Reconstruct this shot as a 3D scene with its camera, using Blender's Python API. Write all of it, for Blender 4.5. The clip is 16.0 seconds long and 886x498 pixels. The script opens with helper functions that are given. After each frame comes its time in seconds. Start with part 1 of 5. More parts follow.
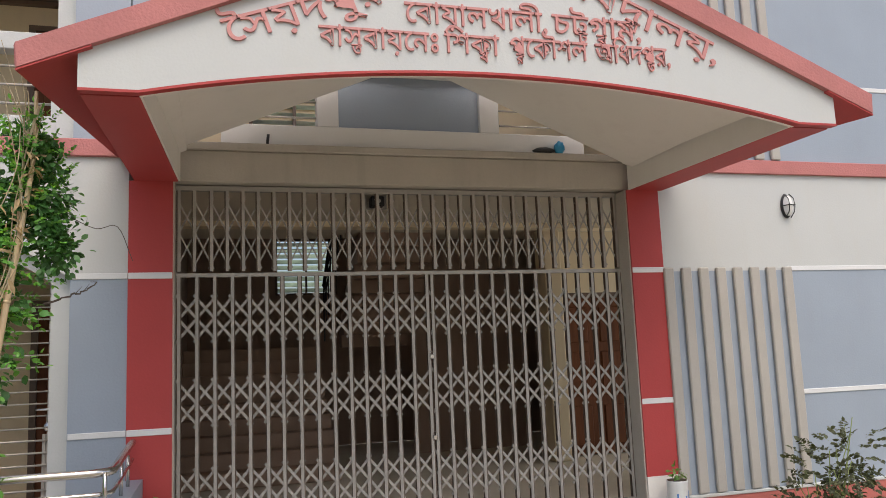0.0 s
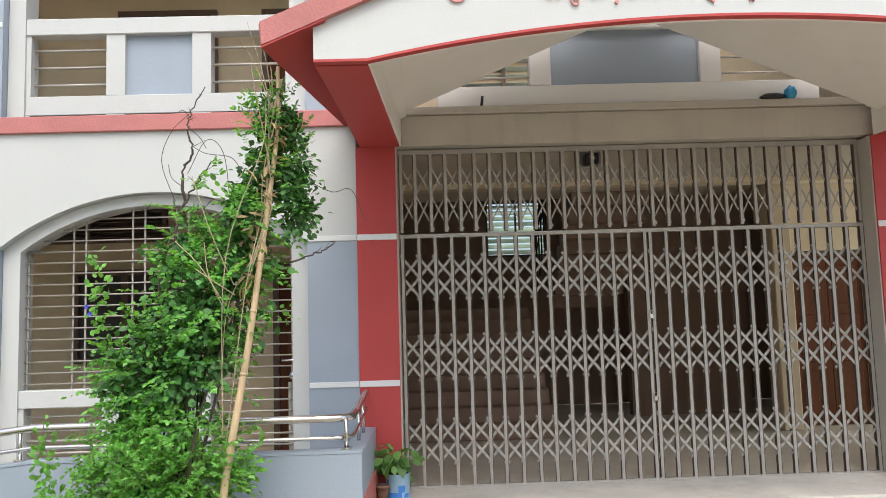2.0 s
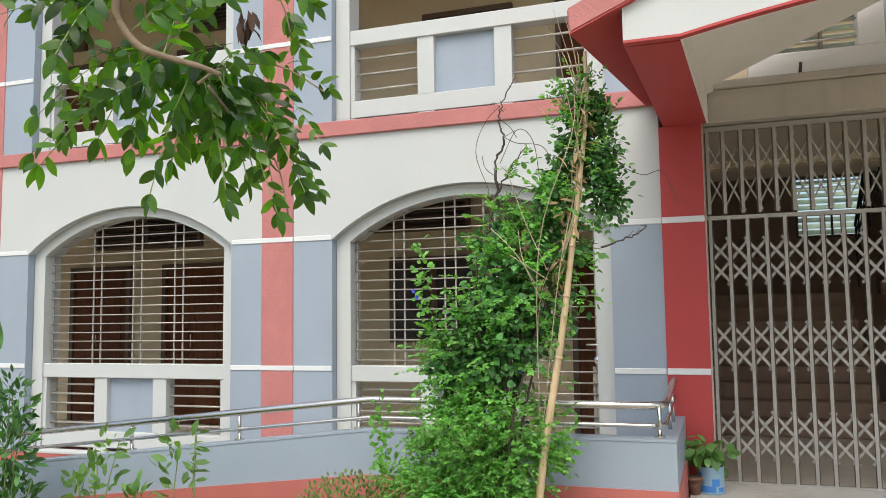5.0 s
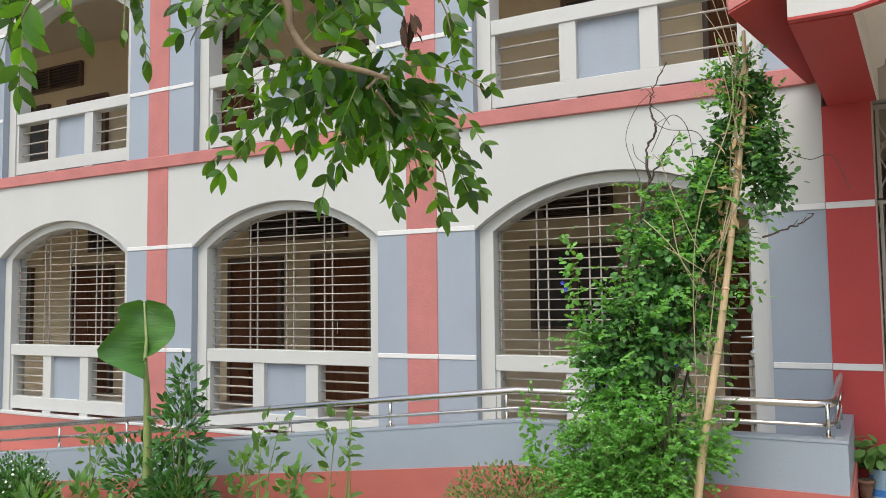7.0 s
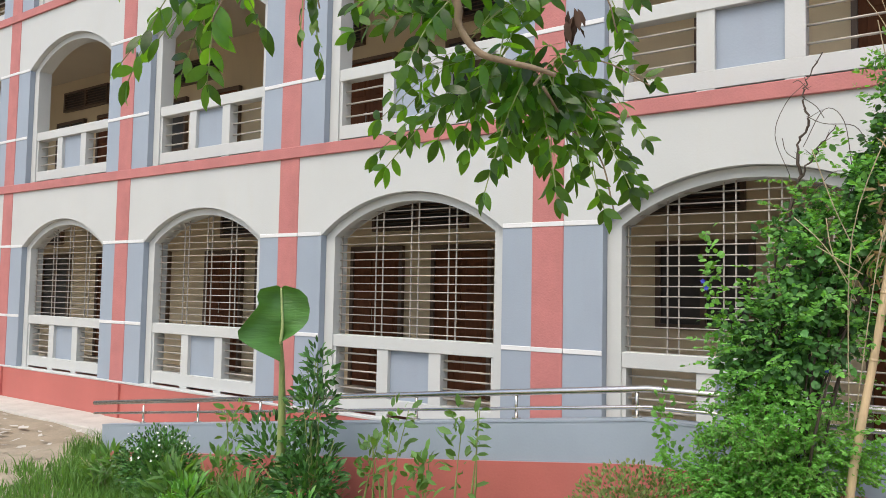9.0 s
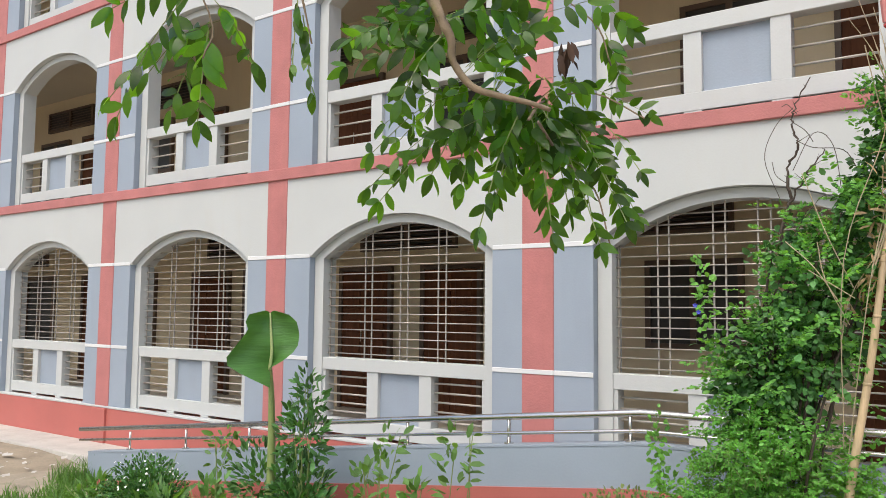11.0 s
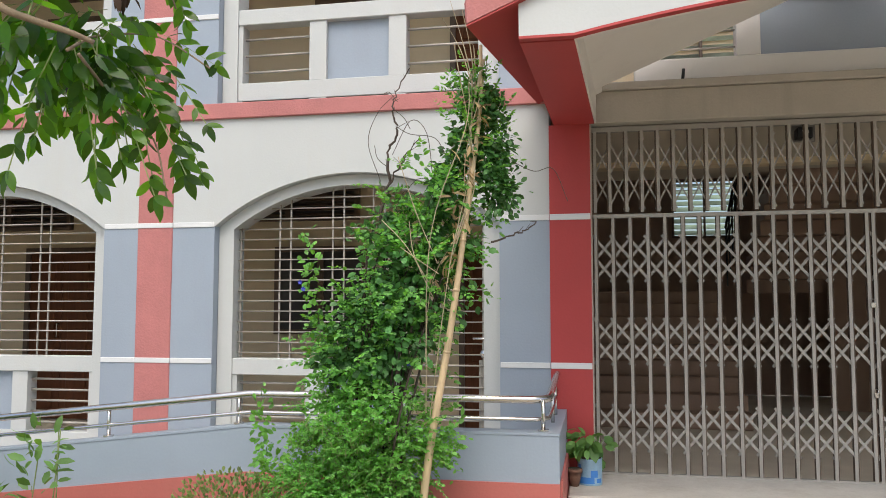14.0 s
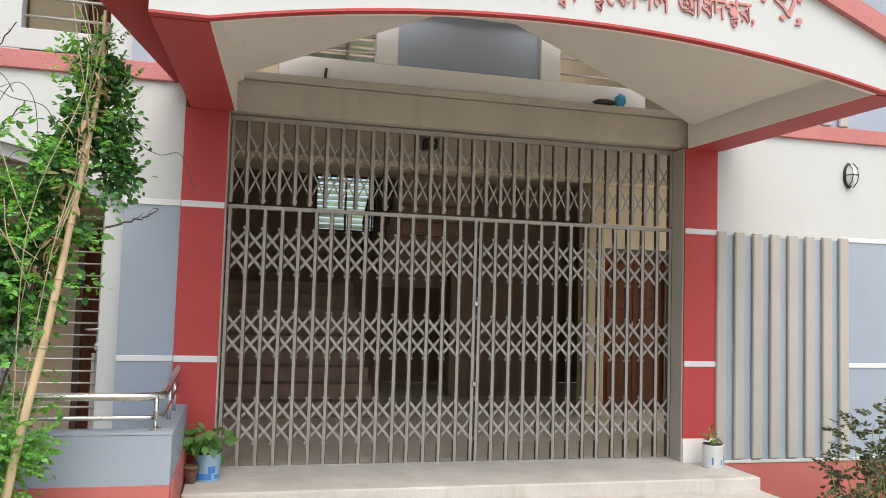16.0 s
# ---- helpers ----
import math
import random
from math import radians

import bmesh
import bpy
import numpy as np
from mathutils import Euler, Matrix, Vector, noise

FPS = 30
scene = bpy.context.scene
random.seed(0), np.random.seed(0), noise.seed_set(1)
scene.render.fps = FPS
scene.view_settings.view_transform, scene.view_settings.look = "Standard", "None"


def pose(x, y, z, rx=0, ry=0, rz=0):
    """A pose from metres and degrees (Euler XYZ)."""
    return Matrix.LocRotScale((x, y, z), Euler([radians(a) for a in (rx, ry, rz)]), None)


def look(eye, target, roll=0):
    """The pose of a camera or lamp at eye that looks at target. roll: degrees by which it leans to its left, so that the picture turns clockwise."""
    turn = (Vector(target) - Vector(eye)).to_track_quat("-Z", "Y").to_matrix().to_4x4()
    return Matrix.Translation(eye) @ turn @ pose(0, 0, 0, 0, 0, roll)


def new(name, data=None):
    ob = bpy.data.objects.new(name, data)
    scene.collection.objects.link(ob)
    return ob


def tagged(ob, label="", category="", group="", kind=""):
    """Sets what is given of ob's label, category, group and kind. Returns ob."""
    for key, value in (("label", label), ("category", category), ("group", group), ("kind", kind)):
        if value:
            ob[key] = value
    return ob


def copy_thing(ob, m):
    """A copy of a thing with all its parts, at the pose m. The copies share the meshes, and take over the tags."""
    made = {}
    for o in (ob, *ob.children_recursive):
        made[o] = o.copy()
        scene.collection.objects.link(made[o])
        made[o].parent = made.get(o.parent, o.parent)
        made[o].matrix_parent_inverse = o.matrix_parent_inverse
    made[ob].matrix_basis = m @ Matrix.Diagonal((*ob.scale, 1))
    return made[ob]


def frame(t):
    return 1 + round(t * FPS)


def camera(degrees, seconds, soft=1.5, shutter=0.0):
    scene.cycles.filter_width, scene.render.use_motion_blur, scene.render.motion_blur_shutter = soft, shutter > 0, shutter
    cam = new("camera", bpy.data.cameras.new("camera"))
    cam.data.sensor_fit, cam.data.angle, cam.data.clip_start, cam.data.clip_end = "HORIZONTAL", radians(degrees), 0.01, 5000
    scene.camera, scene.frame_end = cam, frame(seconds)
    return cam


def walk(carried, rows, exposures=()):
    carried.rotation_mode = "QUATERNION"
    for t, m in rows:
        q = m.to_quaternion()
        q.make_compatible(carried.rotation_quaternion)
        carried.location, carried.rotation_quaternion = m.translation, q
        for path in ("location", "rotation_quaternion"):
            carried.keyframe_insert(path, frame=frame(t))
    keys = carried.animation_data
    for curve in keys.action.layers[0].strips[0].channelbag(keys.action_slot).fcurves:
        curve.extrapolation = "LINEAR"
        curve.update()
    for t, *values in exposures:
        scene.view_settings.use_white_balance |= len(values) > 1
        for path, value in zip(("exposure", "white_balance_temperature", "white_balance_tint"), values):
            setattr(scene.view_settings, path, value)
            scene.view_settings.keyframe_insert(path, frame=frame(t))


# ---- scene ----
cam = camera(58.4, 16.0, soft=0.55)
PATH = [
    (0, (-1.828, -6.371, 1.884), (-1.281, -4.466, 2.153), -2.4),
    (0.5, (-1.852, -6.353, 1.883), (-1.402, -4.421, 2.131), -1.9),
    (1, (-1.878, -6.359, 1.867), (-1.562, -4.396, 2.085), -1.8),
    (1.5, (-1.895, -6.362, 1.858), (-1.726, -4.379, 2.058), -1.8),
    (2, (-1.932, -6.35, 1.846), (-1.888, -4.36, 2.043), -1.7),
    (2.5, (-1.949, -6.358, 1.846), (-2.006, -4.368, 2.039), -1.5),
    (3, (-1.978, -6.344, 1.836), (-2.134, -4.359, 2.028), -1.4),
    (3.5, (-2.012, -6.345, 1.841), (-2.28, -4.372, 2.03), -1.2),
    (4, (-2.063, -6.36, 1.839), (-2.456, -4.407, 2.024), -1.0),
    (4.5, (-2.086, -6.355, 1.847), (-2.614, -4.434, 2.024), -1.1),
    (5, (-2.095, -6.366, 1.86), (-2.744, -4.482, 2.031), -0.8),
    (5.2, (-2.097, -6.369, 1.869), (-2.796, -4.503, 2.037), -0.7),
    (7.3, (-2.216, -6.419, 1.907), (-3.186, -4.676, 2.044), -0.3),
    (7.5, (-2.235, -6.43, 1.912), (-3.211, -4.689, 2.049), 0.2),
    (8, (-2.256, -6.442, 1.93), (-3.285, -4.733, 2.064), 0.7),
    (8.5, (-2.293, -6.485, 1.929), (-3.395, -4.821, 2.053), 1.1),
    (9, (-2.315, -6.504, 1.915), (-3.499, -4.896, 2.029), 1.1),
    (9.2, (-2.338, -6.522, 1.916), (-3.546, -4.933, 2.03), 0.8),
    (11.3, (-2.35, -6.484, 1.981), (-3.475, -4.839, 2.151), 0.3),
    (11.5, (-2.32, -6.466, 1.971), (-3.394, -4.787, 2.139), 0.7),
    (12, (-2.285, -6.421, 1.916), (-3.218, -4.659, 2.073), 1.0),
    (12.5, (-2.224, -6.349, 1.861), (-3.043, -4.531, 2.011), 0.9),
    (13, (-2.201, -6.326, 1.873), (-2.895, -4.455, 2.016), 0.4),
    (13.5, (-2.15, -6.298, 1.884), (-2.709, -4.383, 2.031), 0.1),
    (14, (-2.132, -6.293, 1.867), (-2.508, -4.334, 2.016), 0.0),
    (14.5, (-2.073, -6.286, 1.853), (-2.211, -4.297, 2.01), 0.4),
    (15, (-2.059, -6.278, 1.885), (-1.973, -4.286, 2.038), 1.0),
    (15.5, (-2.048, -6.264, 1.913), (-1.75, -4.291, 2.048), 1.5),
    (16, (-1.996, -6.253, 1.922), (-1.512, -4.317, 2.048), 1.7),
]
walk(cam, [(t, look(eye, target, roll)) for t, eye, target, roll in PATH], exposures=[(0, 0.5, 6500, 9), (0.6, 0.74, 6500, 9), (1.5, 0.97, 6350, 7), (2.5, 0.98, 6250, 5), (5, 0.84, 6350, 3), (7.5, 0.72, 6400, 6), (12.5, 0.75, 6400, 7), (14, 0.76, 6350, 6), (14.5, 0.93, 6300, 5), (16, 0.97, 6350, 6)])
# ---- light ----
world = bpy.data.worlds.new("sky")
scene.world = world
world.use_nodes = True
wn = world.node_tree
wn.nodes.clear()
w_out = wn.nodes.new("ShaderNodeOutputWorld")
w_bg = wn.nodes.new("ShaderNodeBackground")
w_sky = wn.nodes.new("ShaderNodeTexSky")
w_sky.sky_type = "NISHITA"
w_sky.sun_disc = False
w_sky.sun_elevation = radians(58)
w_sky.sun_rotation = radians(175)
w_sky.air_density = 1.0
w_sky.dust_density = 5.0
w_bg.inputs["Strength"].default_value = 0.15
wn.links.new(w_sky.outputs[0], w_bg.inputs[0])
wn.links.new(w_bg.outputs[0], w_out.inputs[0])

sun = new("sun", bpy.data.lights.new("sun", "SUN"))
sun.data.energy = 0.35
sun.data.angle = radians(40)
sun.data.color = (1.0, 0.98, 0.95)
sun.matrix_world = look((2, -24, 40), (0, 0, 0))
# daylight in the landing window, and an added fill lamp that brightens the hall from its unseen side
day = new("landing_daylight", bpy.data.lights.new("landing_daylight", "AREA"))
day.data.shape, day.data.size, day.data.size_y, day.data.energy = "RECTANGLE", 0.9, 0.8, 2
day.matrix_world = look((-0.46, 6.56, 3.4), (-0.4, 2.0, 2.4))
side = new("hall_side_fill", bpy.data.lights.new("hall_side_fill", "AREA"))
side.data.shape, side.data.size, side.data.size_y, side.data.energy = "RECTANGLE", 2.0, 2.3, 22
side.matrix_world = look((5.1, 1.9, 1.8), (0, 1.9, 1.9))

# ---- materials ----
def mat(name, color, rough=0.6, metal=0.0, vary=0.12, scale=3.0, bump=0.1, fine=60.0, stain=0.0, stain_color=(0.2, 0.17, 0.13),
        island=0.0, per_object=0.0, trans=0.0, stretch=(1, 1, 1), through_tint=(1.9, 1.7, 0.5)):
    """A procedural surface: two scales of tint, optional stains in streaks, fine relief."""
    m = bpy.data.materials.new(name)
    m.use_nodes = True
    nt = m.node_tree
    b = nt.nodes["Principled BSDF"]
    b.inputs["Roughness"].default_value = rough
    b.inputs["Metallic"].default_value = metal
    co = nt.nodes.new("ShaderNodeTexCoord")
    mp = nt.nodes.new("ShaderNodeMapping")
    mp.inputs["Scale"].default_value = stretch
    nt.links.new(co.outputs["Object"], mp.inputs["Vector"])
    n1 = nt.nodes.new("ShaderNodeTexNoise")
    n1.inputs["Scale"].default_value = scale
    n1.inputs["Detail"].default_value = 5
    n2 = nt.nodes.new("ShaderNodeTexNoise")
    n2.inputs["Scale"].default_value = fine
    n2.inputs["Detail"].default_value = 3
    for n in (n1, n2):
        nt.links.new(mp.outputs[0], n.inputs["Vector"])
    both = nt.nodes.new("ShaderNodeMath")
    both.operation = "MULTIPLY_ADD"
    both.inputs[1].default_value = 0.35
    nt.links.new(n2.outputs["Fac"], both.inputs[0])
    nt.links.new(n1.outputs["Fac"], both.inputs[2])
    last = both.outputs[0]
    for src, amount in (("Random Per Island", island), ("Random", per_object)):
        if amount:
            g = nt.nodes.new("ShaderNodeNewGeometry" if src != "Random" else "ShaderNodeObjectInfo")
            a = nt.nodes.new("ShaderNodeMath")
            a.operation = "MULTIPLY_ADD"
            a.inputs[1].default_value = amount
            nt.links.new(g.outputs[src], a.inputs[0])
            nt.links.new(last, a.inputs[2])
            last = a.outputs[0]
    mid = 0.675 + 0.5 * (island + per_object)
    span = 0.35 + 0.5 * (island + per_object)
    rng = nt.nodes.new("ShaderNodeMapRange")
    rng.inputs["From Min"].default_value = mid - span
    rng.inputs["From Max"].default_value = mid + span
    nt.links.new(last, rng.inputs["Value"])
    mix = nt.nodes.new("ShaderNodeMix")
    mix.data_type = "RGBA"
    nt.links.new(rng.outputs[0], mix.inputs["Factor"])
    mix.inputs["A"].default_value = (*[max(0.0, c * (1 - vary)) for c in color], 1)
    mix.inputs["B"].default_value = (*[min(1.0, c * (1 + vary)) for c in color], 1)
    colour = mix.outputs["Result"]
    if stain:
        st = nt.nodes.new("ShaderNodeTexNoise")
        st.inputs["Scale"].default_value = 2.2
        st.inputs["Detail"].default_value = 7
        st.inputs["Roughness"].default_value = 0.65
        sm = nt.nodes.new("ShaderNodeMapping")
        sm.inputs["Scale"].default_value = (2.5, 2.5, 0.35)
        nt.links.new(co.outputs["Object"], sm.inputs["Vector"])
        nt.links.new(sm.outputs[0], st.inputs["Vector"])
        sr = nt.nodes.new("ShaderNodeMapRange")
        sr.inputs["From Min"].default_value = 0.52
        sr.inputs["From Max"].default_value = 0.78
        sr.inputs["To Max"].default_value = stain
        nt.links.new(st.outputs["Fac"], sr.inputs["Value"])
        mx = nt.nodes.new("ShaderNodeMix")
        mx.data_type = "RGBA"
        nt.links.new(sr.outputs[0], mx.inputs["Factor"])
        nt.links.new(colour, mx.inputs["A"])
        mx.inputs["B"].default_value = (*stain_color, 1)
        colour = mx.outputs["Result"]
    nt.links.new(colour, b.inputs["Base Color"])
    if bump:
        bp = nt.nodes.new("ShaderNodeBump")
        bp.inputs["Strength"].default_value = bump
        bp.inputs["Distance"].default_value = 0.01
        nt.links.new(n2.outputs["Fac"], bp.inputs["Height"])
        nt.links.new(bp.outputs[0], b.inputs["Normal"])
    if trans:
        tr = nt.nodes.new("ShaderNodeBsdfTranslucent")
        tc = nt.nodes.new("ShaderNodeMix")
        tc.data_type = "RGBA"
        tc.blend_type = "MULTIPLY"
        tc.inputs["Factor"].default_value = 1
        tc.inputs["B"].default_value = (*through_tint, 1)
        nt.links.new(colour, tc.inputs["A"])
        nt.links.new(tc.outputs["Result"], tr.inputs["Color"])
        ms = nt.nodes.new("ShaderNodeMixShader")
        ms.inputs[0].default_value = trans
        nt.links.new(b.outputs[0], ms.inputs[1])
        nt.links.new(tr.outputs[0], ms.inputs[2])
        nt.links.new(ms.outputs[0], nt.nodes["Material Output"].inputs[0])
    return m


WHITE = mat("white_paint", (0.505, 0.522, 0.513), 0.55, vary=0.05, scale=1.2, bump=0.12, stain=0.22, stain_color=(0.5, 0.47, 0.4))
# lighter copy of the facade white, with the balcony rail's light in the colour
LITWHITE = mat("lit_white_paint", (0.68, 0.675, 0.66), 0.5, vary=0.04, scale=1.5, bump=0.1, stain=0.12, stain_color=(0.6, 0.57, 0.52))
BLUE = mat("blue_grey_paint", (0.295, 0.345, 0.41), 0.5, vary=0.07, scale=1.5, bump=0.12, stain=0.2, stain_color=(0.27, 0.28, 0.32))
RED = mat("red_paint", (0.41, 0.047, 0.046), 0.62, vary=0.08, scale=2.0, bump=0.1, stain=0.18, stain_color=(0.3, 0.05, 0.04))
LINE = mat("line_white_paint", (0.66, 0.67, 0.67), 0.5, vary=0.05, scale=2.0, bump=0.1, stain=0.15, stain_color=(0.5, 0.5, 0.5))
SALMON = mat("weathered_red_paint", (0.44, 0.165, 0.155), 0.7, vary=0.18, scale=3.0, bump=0.4, stain=0.4, stain_color=(0.36, 0.16, 0.13))
BEIGE = mat("beige_paint", (0.72, 0.6, 0.41), 0.6, vary=0.06, scale=1.0, bump=0.1, stain=0.12, stain_color=(0.4, 0.34, 0.26))
SOFFIT = mat("cream_soffit_paint", (0.76, 0.73, 0.68), 0.6, vary=0.05, scale=1.2, bump=0.1, stain=0.15, stain_color=(0.45, 0.4, 0.34))
GREYBEAM = mat("grey_plaster", (0.44, 0.405, 0.35), 0.7, vary=0.1, scale=2.0, bump=0.2, stain=0.3, stain_color=(0.25, 0.22, 0.19))
GATE = mat("gate_grey_paint", (0.35, 0.33, 0.3), 0.5, 0.2, vary=0.12, scale=9.0, bump=0.12, per_object=0.3, stain=0.25, stain_color=(0.16, 0.1, 0.07))
# dark colour for the shaded side and back of each gate picket
LIPSHADE = mat("gate_lip_shade", (0.1, 0.07, 0.052), 0.7, 0.2, vary=0.35, scale=12.0, bump=0.2)
FIN = mat("grey_cream_fin_paint", (0.4, 0.378, 0.34), 0.6, vary=0.08, scale=2.0, bump=0.12, stain=0.3, stain_color=(0.36, 0.33, 0.27))
PLINTHRED = mat("faded_red_plinth_paint", (0.45, 0.13, 0.11), 0.55, vary=0.12, scale=1.5, bump=0.15, stain=0.3, stain_color=(0.4, 0.15, 0.12))
STEEL = mat("stainless_steel", (0.62, 0.6, 0.57), 0.22, 1.0, vary=0.06, scale=8.0, bump=0.02)
BARS = mat("aluminium_painted_bar", (0.37, 0.345, 0.305), 0.4, 0.2, vary=0.08, scale=8.0, bump=0.03, per_object=0.2)
DARKBAR = mat("brown_steel_bar", (0.14, 0.10, 0.085), 0.5, 0.3, vary=0.15, scale=6.0, bump=0.05)
WOOD = mat("red_brown_door_wood", (0.14, 0.054, 0.026), 0.6, vary=0.3, scale=3.0, bump=0.15, fine=25.0, stretch=(6, 6, 0.6))
WOOD.node_tree.nodes["Principled BSDF"].inputs["Specular IOR Level"].default_value = 0.15
FRAMEWOOD = mat("brown_window_frame", (0.13, 0.085, 0.06), 0.5, vary=0.2, scale=4.0, bump=0.1)
LOUVRE = mat("dark_louvre", (0.05, 0.045, 0.042), 0.4, vary=0.2, scale=5.0, bump=0.05)
CONCRETE = mat("worn_concrete", (0.5, 0.475, 0.43), 0.85, vary=0.2, scale=2.5, bump=0.4, fine=45.0, stain=0.45, stain_color=(0.3, 0.25, 0.19))
FLOORM = mat("dull_floor", (0.64, 0.58, 0.49), 0.6, vary=0.15, scale=2.0, bump=0.1)
CEIL = mat("ceiling_paint", (0.56, 0.495, 0.385), 0.7, vary=0.05, scale=1.0, bump=0.08)
BLACK = mat("black_plastic", (0.02, 0.02, 0.022), 0.45, vary=0.2, bump=0.03)
SOIL = mat("dry_earth", (0.35, 0.3, 0.225), 0.95, vary=0.3, scale=1.6, bump=0.9, fine=25.0, stain=0.5, stain_color=(0.14, 0.16, 0.07))
CLAY = mat("brown_clay", (0.16, 0.085, 0.055), 0.8, vary=0.25, scale=14.0, bump=0.2)
POTSOIL = mat("pot_soil", (0.06, 0.045, 0.03), 0.95, vary=0.3, scale=20.0, bump=0.8)
YARD = mat("yard_dirt", (0.3, 0.25, 0.18), 0.95, vary=0.35, scale=2.0, bump=0.8, fine=30.0)
LEAF_A = mat("bright_leaf", (0.14, 0.35, 0.068), 0.45, vary=0.6, scale=2.0, bump=0.05, island=0.9, trans=0.4)
LEAF_B = mat("deep_leaf", (0.066, 0.178, 0.048), 0.5, vary=0.85, scale=2.0, bump=0.05, island=0.9, trans=0.3)
LEAF_C = mat("broad_tree_leaf", (0.027, 0.075, 0.017), 0.28, vary=0.95, scale=3.0, bump=0.05, island=1.1, trans=0.55, through_tint=(9.0, 7.0, 0.8))
LEAF_D = mat("dull_red_green_leaf", (0.06, 0.07, 0.03), 0.5, vary=0.6, scale=2.0, bump=0.05, island=1.0, trans=0.2)
LEAF_E = mat("sapling_leaf", (0.125, 0.26, 0.07), 0.5, vary=0.5, scale=2.0, bump=0.05, island=0.9, trans=0.35)
LEAF_Y = mat("yellow_green_leaf", (0.165, 0.23, 0.075), 0.5, vary=0.6, scale=2.0, bump=0.05, island=1.0, trans=0.3)
DRYLEAF = mat("dry_leaf", (0.33, 0.24, 0.13), 0.8, vary=0.5, scale=4.0, bump=0.1, island=0.9, trans=0.2)
WITHERED = mat("withered_leaf", (0.06, 0.03, 0.018), 0.8, vary=0.5, scale=4.0, bump=0.1, island=0.9, trans=0.1)
GRASS = mat("grass_blades", (0.105, 0.225, 0.045), 0.6, vary=0.5, scale=1.5, bump=0.0, island=0.9, trans=0.3)
BANANA = mat("banana_leaf", (0.075, 0.2, 0.045), 0.4, vary=0.35, scale=3.0, bump=0.5, fine=16.0, trans=0.2, stretch=(0.6, 0.6, 5))
RIB = mat("pale_leaf_rib", (0.42, 0.5, 0.22), 0.5, vary=0.15, scale=6.0, bump=0.1)
STEM = mat("green_stem", (0.22, 0.28, 0.09), 0.5, vary=0.3, scale=6.0, bump=0.1)
BARK = mat("grey_brown_bark", (0.075, 0.056, 0.044), 0.85, vary=0.35, scale=8.0, bump=0.5)
BRANCH = mat("pale_brown_bark", (0.23, 0.17, 0.11), 0.8, vary=0.3, scale=14.0, bump=0.4)
BAMBOO = mat("dry_bamboo", (0.5, 0.375, 0.225), 0.5, vary=0.3, scale=7.0, bump=0.2, stretch=(3, 3, 0.5))
TWINE = mat("dry_vine", (0.4, 0.33, 0.21), 0.8, vary=0.3, scale=8.0, bump=0.2)
PETAL = mat("white_petal", (0.8, 0.8, 0.76), 0.5, vary=0.05, bump=0.0)
BLUEPETAL = mat("blue_petal", (0.05, 0.06, 0.45), 0.5, vary=0.2, bump=0.0)
TIN = mat("printed_tin", (0.72, 0.74, 0.74), 0.35, 0.2, vary=0.1, scale=9.0, bump=0.05, stain=0.3, stain_color=(0.3, 0.26, 0.2))
TINPALE = mat("pale_blue_tin", (0.3, 0.47, 0.62), 0.35, 0.2, vary=0.25, scale=9.0, bump=0.05, stain=0.35, stain_color=(0.25, 0.22, 0.18))
TINBLUE = mat("printed_blue", (0.05, 0.2, 0.55), 0.4, vary=0.2, scale=9.0, bump=0.03)
BLUEPLASTIC = mat("blue_plastic", (0.03, 0.28, 0.5), 0.4, vary=0.15, bump=0.05)
SIGNRED = mat("sign_letter_paint", (0.52, 0.225, 0.21), 0.5, vary=0.1, scale=6.0, bump=0.08)
GLASSY = mat("frosted_lamp_glass", (0.75, 0.76, 0.74), 0.15, vary=0.03, bump=0.0)
PALE = mat("pale_pane", (0.52, 0.57, 0.49), 0.3, vary=0.5, scale=7.0, bump=0.0, per_object=0.8, trans=0.7, through_tint=(1, 1, 1))
# dim brown that carries the deep hall's shade in its colour
HALLWALL = mat("shaded_hall_brown", (0.29, 0.195, 0.14), 0.6, vary=0.15, scale=1.2, bump=0.1, stain=0.3, stain_color=(0.18, 0.12, 0.09))


# ---- builders ----
def part(name, bm, material, parent=None, label="", smooth=False, loc=None):
    """Links a bmesh as one mesh object, as a part under parent if given."""
    me = bpy.data.meshes.new(name)
    bm.to_mesh(me)
    bm.free()
    for m in material if isinstance(material, (list, tuple)) else [material]:
        me.materials.append(m)
    if smooth:
        me.shade_smooth()
    ob = new(name, me)
    ob.parent = parent
    if loc is not None:
        ob.location = loc
    if label:
        ob["label"] = label
    return ob


def again(name, ob, parent, loc, rot=None, scale=None):
    """Another part on the same mesh."""
    o = new(name, ob.data)
    o.parent = parent
    o.location = loc
    if rot:
        o.rotation_euler = rot
    if scale:
        o.scale = scale
    return o


def thing(name, label, category, loc=(0, 0, 0), group="", kind=""):
    ob = new(name)
    ob.empty_display_size = 0.1
    ob.location = loc
    return tagged(ob, label, category, group, kind)


def box(bm, x0, x1, y0, y1, z0, z1, bevel=0.0, mi=0):
    vs = [bm.verts.new(p) for p in ((x0, y0, z0), (x1, y0, z0), (x1, y1, z0), (x0, y1, z0), (x0, y0, z1), (x1, y0, z1), (x1, y1, z1), (x0, y1, z1))]
    fs = [bm.faces.new([vs[i] for i in f]) for f in ((0, 3, 2, 1), (4, 5, 6, 7), (0, 1, 5, 4), (1, 2, 6, 5), (2, 3, 7, 6), (3, 0, 4, 7))]
    for f in fs:
        f.material_index = mi
    if bevel:
        es = list({e for f in fs for e in f.edges})
        bmesh.ops.bevel(bm, geom=es, offset=bevel, segments=1, affect="EDGES")
    return fs


